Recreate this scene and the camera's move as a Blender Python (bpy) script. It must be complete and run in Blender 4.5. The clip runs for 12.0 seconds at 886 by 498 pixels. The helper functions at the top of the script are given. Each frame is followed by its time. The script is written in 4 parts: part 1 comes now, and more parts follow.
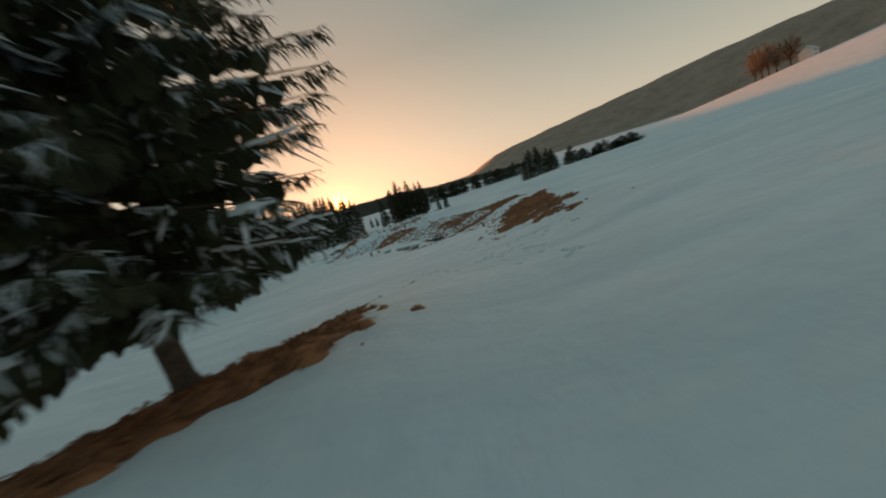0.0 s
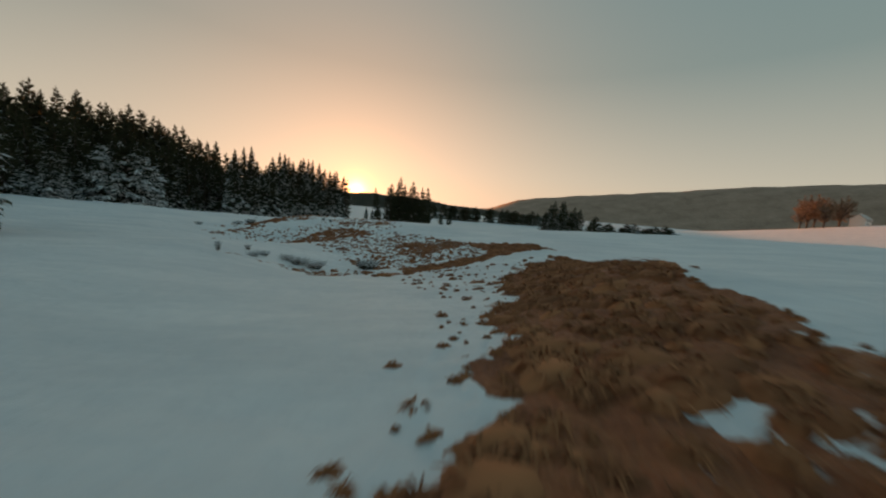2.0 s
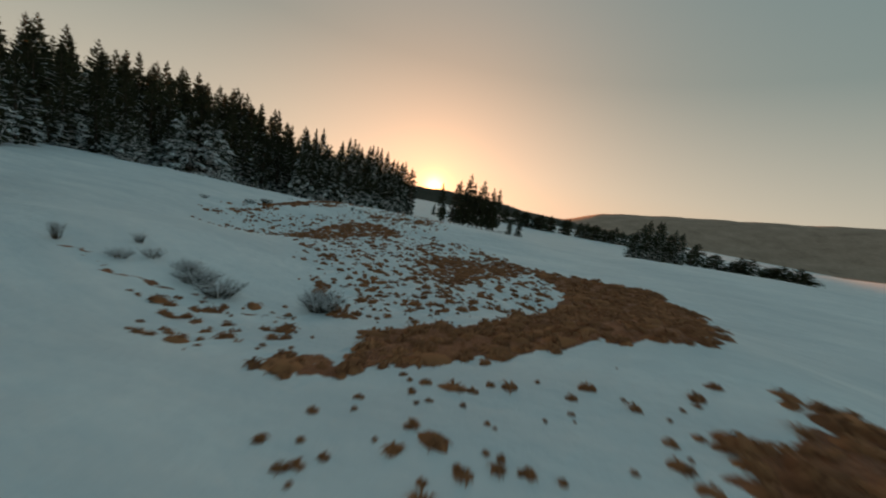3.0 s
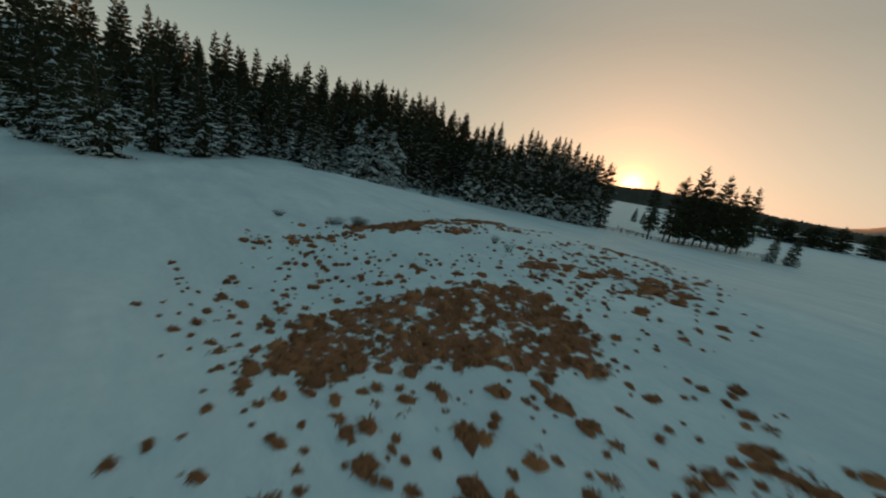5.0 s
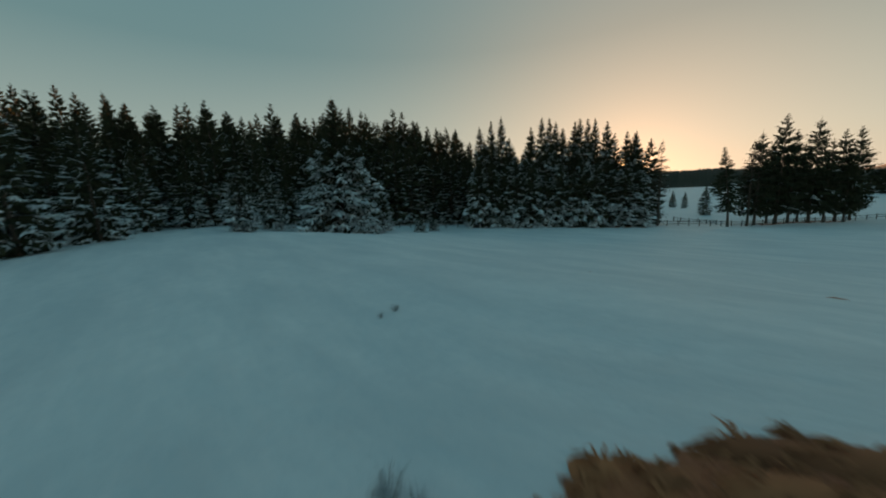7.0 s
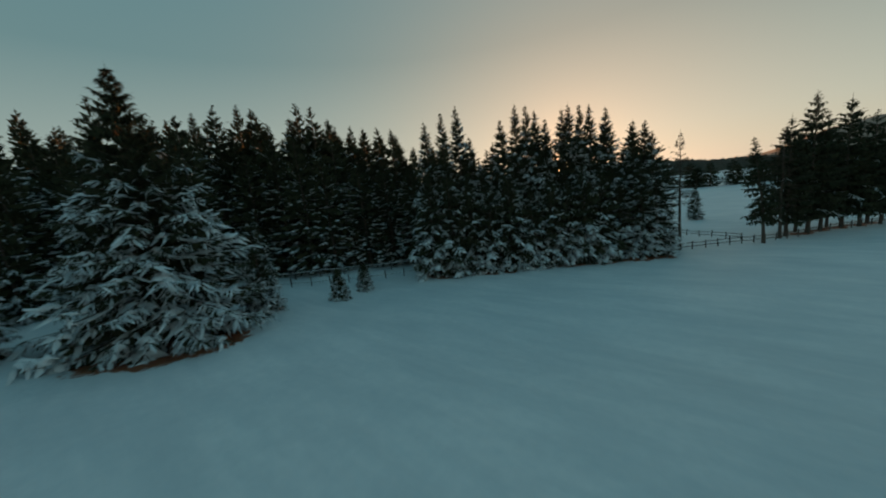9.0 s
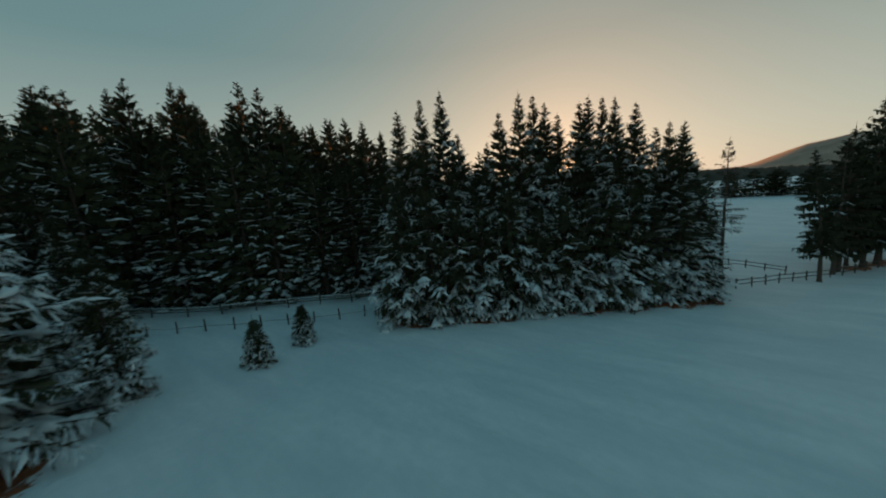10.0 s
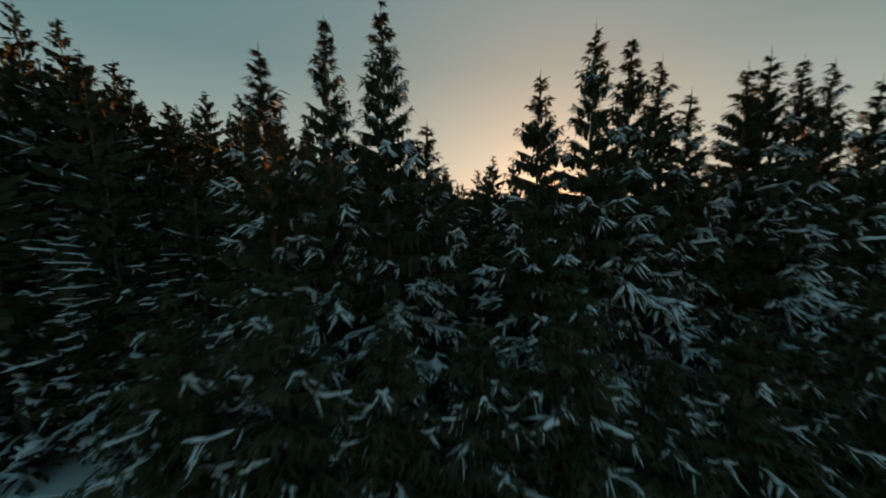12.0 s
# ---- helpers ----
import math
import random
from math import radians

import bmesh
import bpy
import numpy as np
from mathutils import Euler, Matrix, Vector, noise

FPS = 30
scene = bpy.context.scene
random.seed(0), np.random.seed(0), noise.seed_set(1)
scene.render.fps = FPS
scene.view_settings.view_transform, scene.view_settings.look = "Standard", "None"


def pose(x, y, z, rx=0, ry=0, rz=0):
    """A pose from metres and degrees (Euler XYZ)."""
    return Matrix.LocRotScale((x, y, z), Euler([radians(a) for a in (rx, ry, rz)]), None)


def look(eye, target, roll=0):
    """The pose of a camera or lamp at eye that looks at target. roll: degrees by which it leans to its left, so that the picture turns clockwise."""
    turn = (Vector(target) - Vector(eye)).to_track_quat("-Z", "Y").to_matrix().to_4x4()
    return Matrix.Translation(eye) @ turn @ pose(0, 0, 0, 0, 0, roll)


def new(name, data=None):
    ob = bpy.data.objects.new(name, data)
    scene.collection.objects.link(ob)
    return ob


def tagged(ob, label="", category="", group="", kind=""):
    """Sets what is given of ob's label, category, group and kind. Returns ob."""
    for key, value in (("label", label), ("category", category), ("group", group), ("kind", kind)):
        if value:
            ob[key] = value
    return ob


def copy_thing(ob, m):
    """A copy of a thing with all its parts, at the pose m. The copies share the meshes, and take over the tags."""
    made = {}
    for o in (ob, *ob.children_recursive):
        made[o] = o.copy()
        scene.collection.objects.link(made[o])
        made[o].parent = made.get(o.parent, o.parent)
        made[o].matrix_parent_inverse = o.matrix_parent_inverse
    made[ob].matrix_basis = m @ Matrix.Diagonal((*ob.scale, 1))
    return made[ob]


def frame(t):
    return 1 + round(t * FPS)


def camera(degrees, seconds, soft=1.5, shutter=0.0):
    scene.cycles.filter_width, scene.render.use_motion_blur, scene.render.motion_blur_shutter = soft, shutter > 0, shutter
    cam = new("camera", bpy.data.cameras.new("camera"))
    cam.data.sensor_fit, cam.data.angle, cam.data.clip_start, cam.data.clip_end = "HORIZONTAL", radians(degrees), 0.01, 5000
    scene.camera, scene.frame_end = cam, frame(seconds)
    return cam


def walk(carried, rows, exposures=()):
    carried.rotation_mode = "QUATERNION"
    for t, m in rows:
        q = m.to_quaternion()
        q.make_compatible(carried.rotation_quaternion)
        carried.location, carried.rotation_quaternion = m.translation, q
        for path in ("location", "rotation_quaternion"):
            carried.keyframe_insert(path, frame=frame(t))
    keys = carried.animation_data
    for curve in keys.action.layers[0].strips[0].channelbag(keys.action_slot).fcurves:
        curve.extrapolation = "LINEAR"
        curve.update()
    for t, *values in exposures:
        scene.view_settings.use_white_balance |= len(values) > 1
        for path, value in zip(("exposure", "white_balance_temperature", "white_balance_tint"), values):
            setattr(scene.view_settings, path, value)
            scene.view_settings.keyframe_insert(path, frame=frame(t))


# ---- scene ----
cam = camera(106.5, 12.0, soft=2.0, shutter=0.3)
PATH = [
    (0, (-2.323, 0.052, 4.211), (-2.446, 2.015, 3.848), -17.3),
    (0.5, (-1.81, 4.513, 3.459), (-1.83, 6.487, 3.135), -11.8),
    (1, (-1.052, 9.11, 2.651), (-1.01, 11.09, 2.372), -6.1),
    (1.5, (-0.444, 13.693, 2.446), (-0.418, 15.676, 2.19), 0.1),
    (2, (0.23, 18.728, 2.399), (0.14, 20.71, 2.147), 4.8),
    (2.5, (0.694, 23.834, 2.483), (0.421, 25.796, 2.211), 8.3),
    (3, (0.561, 28.973, 2.409), (0.072, 30.889, 2.108), 11.0),
    (3.5, (-0.081, 33.209, 2.421), (-0.798, 35.042, 2.069), 12.1),
    (3.7, (-0.624, 34.759, 2.508), (-1.451, 36.542, 2.139), 11.0),
    (5.3, (-8.174, 46.099, 2.796), (-9.618, 47.391, 2.3), 8.9),
    (5.5, (-9.18, 47.475, 2.704), (-10.663, 48.725, 2.217), 8.0),
    (6, (-12.416, 50.749, 2.283), (-13.941, 51.965, 1.839), 4.9),
    (6.5, (-16.061, 53.934, 1.992), (-17.567, 55.188, 1.589), 0.7),
    (7, (-19.93, 57.437, 1.925), (-21.381, 58.771, 1.584), -2.8),
    (8.8, (-32.563, 71.757, 4.539), (-33.828, 73.27, 4.206), -7.1),
    (9, (-33.885, 73.45, 4.678), (-35.132, 74.977, 4.342), -6.5),
    (9.5, (-36.695, 77.754, 5.195), (-37.91, 79.305, 4.849), -5.3),
    (10, (-39.279, 82.212, 5.815), (-40.467, 83.783, 5.472), -4.4),
    (10.5, (-41.864, 86.545, 6.316), (-43.03, 88.14, 6.005), -2.9),
    (11, (-44.365, 90.776, 6.745), (-45.519, 92.384, 6.463), -1.5),
    (11.5, (-46.995, 94.86, 7.172), (-48.137, 96.483, 6.924), -1.0),
    (12, (-49.253, 98.987, 8.153), (-50.4, 100.602, 7.879), -0.6),
]
EXPOSURES = [(0, 0.62, 9200, 26), (1.5, 0.62, 9200, 27), (3.5, 0.54, 8950, 25), (5.5, 0.45, 8100, 14), (7.0, 0.44, 7450, 8), (9.0, 0.42, 7300, 7), (12.0, 0.40, 7350, 10)]
walk(cam, [(t, look(eye, target, roll)) for t, eye, target, roll in PATH], EXPOSURES)

# ---- light ----
SUN_AZ, SUN_EL = radians(17.85), radians(0.9)
SUN_WAY = Vector((-math.sin(SUN_AZ) * math.cos(SUN_EL), math.cos(SUN_AZ) * math.cos(SUN_EL), math.sin(SUN_EL)))

world = bpy.data.worlds.new("world")
scene.world = world
world.use_nodes = True
wn, wl = world.node_tree.nodes, world.node_tree.links
wn.clear()
w_out = wn.new("ShaderNodeOutputWorld")
w_bg = wn.new("ShaderNodeBackground")
w_sky = wn.new("ShaderNodeTexSky")
w_sky.sky_type = "NISHITA"
w_sky.sun_disc = False
w_sky.sun_elevation = SUN_EL
w_sky.sun_rotation = -SUN_AZ
w_sky.air_density, w_sky.dust_density, w_sky.ozone_density = 1.0, 0.6, 1.5


def w_math(op, a, b=0.0):
    n = wn.new("ShaderNodeMath")
    n.operation = op
    for socket, v in zip(n.inputs, (a, b)):
        if isinstance(v, (int, float)):
            socket.default_value = v
        else:
            wl.new(v, socket)
    return n.outputs[0]


def w_colour(op, a, b, fac=1.0):
    n = wn.new("ShaderNodeMix")
    n.data_type, n.blend_type = "RGBA", op
    for socket, v in ((n.inputs["Factor"], fac), (n.inputs["A"], a), (n.inputs["B"], b)):
        if isinstance(v, tuple):
            socket.default_value = (*v, 1)
        elif isinstance(v, (int, float)):
            socket.default_value = v
        else:
            wl.new(v, socket)
    return n.outputs["Result"]


# clear evening air: the sky model, the blue-green dome of dusk, and the glow round the sun that stands on the hill
w_dir = wn.new("ShaderNodeTexCoord").outputs["Generated"]
w_xyz = wn.new("ShaderNodeSeparateXYZ")
wl.new(w_dir, w_xyz.inputs["Vector"])
w_dot = wn.new("ShaderNodeVectorMath")
w_dot.operation = "DOT_PRODUCT"
wl.new(w_dir, w_dot.inputs[0])
GLOW_EL = radians(1.6)
w_dot.inputs[1].default_value = (-math.sin(SUN_AZ) * math.cos(GLOW_EL), math.cos(SUN_AZ) * math.cos(GLOW_EL), math.sin(GLOW_EL))
w_cos = w_math("MAXIMUM", w_dot.outputs["Value"], 0.0)
w_soft = wn.new("ShaderNodeHueSaturation")
w_soft.inputs["Saturation"].default_value, w_soft.inputs["Value"].default_value = 0.75, 0.02
wl.new(w_sky.outputs["Color"], w_soft.inputs["Color"])
w_dome = wn.new("ShaderNodeValToRGB")
for k, (p, c) in enumerate(((0.0, (0.30, 0.33, 0.31)), (0.10, (0.24, 0.30, 0.30)), (0.35, (0.092, 0.175, 0.203)), (0.7, (0.051, 0.146, 0.197)))):
    e = w_dome.color_ramp.elements[k] if k < 2 else w_dome.color_ramp.elements.new(p)
    e.position, e.color = p, (*c, 1)
wl.new(w_xyz.outputs["Z"], w_dome.inputs["Fac"])
w_all = w_colour("ADD", w_dome.outputs["Color"], w_soft.outputs["Color"])
for power, tint in ((5.0, (0.16, 0.085, 0.035)), (16.0, (0.15, 0.072, 0.033)), (120.0, (0.17, 0.06, 0.012)), (1200.0, (0.9, 0.36, 0.10)), (4500.0, (5.0, 2.2, 0.65))):
    w_all = w_colour("ADD", w_all, w_colour("MIX", (0.0, 0.0, 0.0), tint, w_math("POWER", w_cos, power)))
w_bg.inputs["Strength"].default_value = 1.0
wl.new(w_all, w_bg.inputs["Color"])
wl.new(w_bg.outputs["Background"], w_out.inputs["Surface"])

sun_data = bpy.data.lights.new("sun", "SUN")
sun_data.energy, sun_data.angle, sun_data.color = 5.0, radians(0.5), (1.0, 0.35, 0.10)
sun = new("sun", sun_data)
sun.matrix_world = look(SUN_WAY * 500, (0, 0, 0))

# ---- materials ----


def nodes_of(name, rough=0.8):
    m = bpy.data.materials.new(name)
    m.use_nodes = True
    nt = m.node_tree
    b = nt.nodes["Principled BSDF"]
    b.inputs["Roughness"].default_value = rough
    return m, nt, b


def noise_tex(nt, scale, detail=4.0, rough=0.55, coord=None, kind="Object"):
    tc = coord or nt.nodes.new("ShaderNodeTexCoord").outputs[kind]
    n = nt.nodes.new("ShaderNodeTexNoise")
    n.inputs["Scale"].default_value, n.inputs["Detail"].default_value, n.inputs["Roughness"].default_value = scale, detail, rough
    nt.links.new(tc, n.inputs["Vector"])
    return n.outputs["Fac"]


def ramp(nt, fac, *stops):
    r = nt.nodes.new("ShaderNodeValToRGB")
    while len(r.color_ramp.elements) < len(stops):
        r.color_ramp.elements.new(0.5)
    for e, (p, c) in zip(r.color_ramp.elements, stops):
        e.position, e.color = p, (*c, 1) if len(c) == 3 else c
    nt.links.new(fac, r.inputs["Fac"])
    return r.outputs["Color"]


def maths(nt, op, a, b=0.0):
    n = nt.nodes.new("ShaderNodeMath")
    n.operation = op
    for s, v in zip(n.inputs, (a, b)):
        if isinstance(v, (int, float)):
            s.default_value = v
        else:
            nt.links.new(v, s)
    return n.outputs[0]


def mixed(nt, fac, a, b):
    n = nt.nodes.new("ShaderNodeMix")
    n.data_type = "RGBA"
    for s, v in ((n.inputs["Factor"], fac), (n.inputs["A"], a), (n.inputs["B"], b)):
        if isinstance(v, tuple):
            s.default_value = (*v, 1)
        elif isinstance(v, float):
            s.default_value = v
        else:
            nt.links.new(v, s)
    return n.outputs["Result"]


def bumped(nt, b, height, strength, distance):
    n = nt.nodes.new("ShaderNodeBump")
    n.inputs["Strength"].default_value, n.inputs["Distance"].default_value = strength, distance
    nt.links.new(height, n.inputs["Height"])
    nt.links.new(n.outputs["Normal"], b.inputs["Normal"])


def mottled(name, dark, light, scale, rough=0.85, bump=0.0, per=False, spread=0.35):
    """A surface of two tones, mottled at two scales; per: each object a little different."""
    m, nt, b = nodes_of(name, rough)
    f = maths(nt, "ADD", maths(nt, "MULTIPLY", noise_tex(nt, scale), 0.6), maths(nt, "MULTIPLY", noise_tex(nt, scale * 6.3), 0.4))
    if per:
        info = nt.nodes.new("ShaderNodeObjectInfo").outputs["Random"]
        f = maths(nt, "ADD", f, maths(nt, "MULTIPLY", maths(nt, "SUBTRACT", info, 0.5), spread))
    c = ramp(nt, f, (0.3, dark), (0.7, light))
    nt.links.new(c, b.inputs["Base Color"])
    if bump:
        bumped(nt, b, noise_tex(nt, scale * 3), 0.5, bump)
    return m


def leafy(name, dark, light, scale, through=0.15):
    """Needles and twigs: two tones, dull, and a little light through them."""
    m, nt, b = nodes_of(name, 0.9)
    info = nt.nodes.new("ShaderNodeObjectInfo").outputs["Random"]
    isl = nt.nodes.new("ShaderNodeNewGeometry").outputs["Random Per Island"]
    f = maths(nt, "ADD", maths(nt, "MULTIPLY", noise_tex(nt, scale), 0.5), maths(nt, "MULTIPLY", isl, 0.35))
    f = maths(nt, "ADD", f, maths(nt, "MULTIPLY", info, 0.15))
    c = ramp(nt, f, (0.2, dark), (0.8, light))
    nt.links.new(c, b.inputs["Base Color"])
    b.inputs["Specular IOR Level"].default_value = 0.2
    return m


def snow_material(name, masked=False):
    m, nt, b = nodes_of(name, 0.65)
    b.inputs["Specular IOR Level"].default_value = 0.3
    soft, fine = noise_tex(nt, 0.15, 3), noise_tex(nt, 2.2, 6)
    f = maths(nt, "ADD", maths(nt, "MULTIPLY", soft, 0.6), maths(nt, "MULTIPLY", fine, 0.4))
    # the darker tone carries soft shading of hollows, put into the snow's colour
    snow = ramp(nt, f, (0.32, (0.69, 0.735, 0.77)), (0.68, (0.86, 0.87, 0.88)))
    if not masked:
        nt.links.new(snow, b.inputs["Base Color"])
        bumped(nt, b, noise_tex(nt, 9, 5), 0.35, 0.03)
        return m
    # wind-laid streaks and soft drifts; their relief's shading is also put into the colour
    wind = nt.nodes.new("ShaderNodeMapping")
    wind.inputs["Rotation"].default_value, wind.inputs["Scale"].default_value = (0, 0, 0.6), (0.25, 1.0, 1.0)
    nt.links.new(nt.nodes.new("ShaderNodeTexCoord").outputs["Object"], wind.inputs["Vector"])
    drift = noise_tex(nt, 0.55, 6, 0.6, wind.outputs["Vector"])
    snow = mixed(nt, ramp(nt, drift, (0.38, (0, 0, 0)), (0.68, (0.75, 0.75, 0.75))), snow, (0.60, 0.66, 0.70))
    # where the snow has gone: matted brown grass with its own mottling
    at = nt.nodes.new("ShaderNodeAttribute")
    at.attribute_name = "bare"
    patch = maths(nt, "ADD", maths(nt, "MULTIPLY", noise_tex(nt, 3.2, 5, 0.6), 0.6), maths(nt, "MULTIPLY", noise_tex(nt, 0.8, 3), 0.4))
    cover = maths(nt, "ADD", at.outputs["Fac"], maths(nt, "SUBTRACT", maths(nt, "MULTIPLY", patch, 1.7), 1.58))
    mask = ramp(nt, cover, (0.0, (0, 0, 0)), (0.10, (1, 1, 1)))
    g = maths(nt, "ADD", maths(nt, "MULTIPLY", noise_tex(nt, 1.3, 4), 0.5), maths(nt, "MULTIPLY", noise_tex(nt, 14, 5), 0.5))
    grass = ramp(nt, g, (0.3, (0.17, 0.050, 0.026)), (0.5, (0.36, 0.108, 0.050)), (0.72, (0.49, 0.175, 0.078)))
    nt.links.new(mixed(nt, mask, snow, grass), b.inputs["Base Color"])
    h = maths(nt, "ADD", maths(nt, "ADD", maths(nt, "MULTIPLY", noise_tex(nt, 1.1, 5), 0.9), maths(nt, "MULTIPLY", drift, 1.2)), maths(nt, "MULTIPLY", mask, maths(nt, "MULTIPLY", noise_tex(nt, 12, 4), 0.8)))
    bumped(nt, b, h, 0.6, 0.22)
    return m


SNOW_GROUND = snow_material("snow_ground", True)
SNOW = snow_material("snow")
NEEDLES = leafy("spruce_needles", (0.026, 0.028, 0.017), (0.082, 0.084, 0.044), 1.2)
FROST = leafy("frosted_twigs", (0.42, 0.45, 0.48), (0.74, 0.76, 0.79), 2.0)
TWIGS = leafy("bare_twigs", (0.05, 0.035, 0.025), (0.12, 0.085, 0.06), 2.0)
# lighter copy of the bare twigs: low sun and haze put into the colour
SUNLIT_TWIGS = leafy("sunlit_twigs", (0.16, 0.11, 0.075), (0.34, 0.24, 0.17), 2.0)
BARK = mottled("spruce_bark", (0.05, 0.033, 0.024), (0.15, 0.105, 0.08), 6, 0.9, 0.03)
RAILWOOD = mottled("weathered_rail", (0.045, 0.035, 0.028), (0.13, 0.105, 0.085), 5, 0.85, 0.01)
GRASS = leafy("withered_grass", (0.15, 0.048, 0.026), (0.57, 0.208, 0.097), 1.1)
FARWOOD = leafy("far_woods", (0.020, 0.026, 0.020), (0.055, 0.06, 0.045), 0.02)
# pale warm tones: evening haze over distant woods is painted into the colour
HAZY_HILL = mottled("hazy_wooded_hill", (0.24, 0.155, 0.115), (0.46, 0.31, 0.24), 0.012, 0.95)
PLASTER = mottled("white_plaster", (0.70, 0.68, 0.64), (0.82, 0.80, 0.77), 0.6, 0.85)
ROOFTILE = mottled("snowy_roof", (0.30, 0.27, 0.25), (0.75, 0.74, 0.74), 0.5, 0.8)
GLASS = mottled("dark_pane", (0.02, 0.025, 0.03), (0.05, 0.055, 0.06), 0.5, 0.15)

# ---- the lie of the land ----
PROFILE_Y = (-400, -60, -20, 0, 10, 18, 27, 33, 40, 46, 53, 60, 72, 85, 92, 100, 122, 135, 160, 220, 400, 900, 2000)
PROFILE_Z = (14, 6.2, 3.4, 2.0, 1.05, 0.25, -0.65, -1.15, -1.4, -1.4, -1.1, -0.8, -1.75, -3.2, -4.3, -4.45, -5.5, -6.6, -6.8, -7.6, -8.6, -9.5, -10)
# mounds and hollows: x, y, height, reach along x and y
SWELLS = (
    (-7.4, 3, 0.9, 4, 6), (-11.5, 8, -0.5, 4, 5), (-4, 6.5, 0.3, 2, 4), (5.5, 27, 1.0, 3, 6), (4.3, 13, 0.3, 4, 4), (4.6, 37.5, 0.85, 3, 4), (-6, 36.5, -0.5, 4, 4), (-14, 36, 0.65, 5, 6), (2, 41, -0.4, 1.8, 2.5),
    (-17, 48, -0.85, 5.5, 4), (-26, 59.5, -0.45, 3.5, 6), (-24, 67, 0.45, 6, 4), (-52, 72, 0.15, 8, 8), (-61.5, 92, -0.35, 5, 5), (-61, 77, -1.1, 6, 6),
)


def smooth_profile(y):
    return sum(np.interp(y + d, PROFILE_Y, PROFILE_Z) for d in (-4, -2, 0, 2, 4)) / 5


def land(x, y):
    """The ground's height, for numbers or arrays."""
    x, y = np.asarray(x, float), np.asarray(y, float)
    z = smooth_profile(y) + 0.5 * np.logaddexp(0, (x + 2) / 3) / (1 + np.maximum(0, x) / 25) / (1 + (np.maximum(0, y - 50) / 60) ** 2)
    for cx, cy, h, rx, ry in SWELLS:
        z = z + h * np.exp(-(((x - cx) / rx) ** 2) - ((y - cy) / ry) ** 2)
    # a low shelf whose western rim falls away into a hollow
    rim = np.clip(0.94 * (x + 21.0) - 0.33 * (y - 57.8), -20, 20)
    z = z + 0.95 / (1 + np.exp(-rim / 0.8)) / (1 + np.exp(np.clip((x - 1) / 2, -20, 20))) * np.exp(-(((y - 60) / 7) ** 2))
    rise = np.clip((x - 110) / 260, 0, 1)
    z = z + 35 * rise * rise * (3 - 2 * rise) * np.exp(-(((y - 170) / 220) ** 2))
    r, way = np.hypot(x, y - 50), np.degrees(np.arctan2(-x, y - 50))
    r, turn = np.clip((r - 105) / 120, 0, 1), np.clip((way - 30) / 25, 0, 1) * np.clip((150 - way) / 20, 0, 1)
    z = z + 28 * r * r * (3 - 2 * r) * turn * turn * (3 - 2 * turn)
    z = z + 0.10 * np.sin(x * 0.35 + 1.3 * np.sin(y * 0.11)) * np.sin(y * 0.29 + 0.7) + 0.05 * np.sin(x * 0.9 + y * 0.4) * np.sin(y * 0.8 - x * 0.3)
    return z


# where grass comes through the snow: bareness and outline of each patch
UNDER_TREE = (
    (1.1, ((-9.2, 2.2), (-8.5, 4.0), (-7.6, 5.6), (-6.6, 7.2), (-6.0, 8.9), (-5.7, 9.9), (-5.2, 8.6), (-4.8, 6.6), (-4.5, 5.2), (-4.8, 4.4), (-6.0, 3.2), (-6.9, 2.0), (-8.2, 0.8))),
    (0.42, ((-4.8, 6.6), (-3.8, 6.3), (-3.7, 5.3), (-3.7, 4.6), (-4.0, 4.5), (-4.1, 4.9), (-4.2, 5.4))),
)
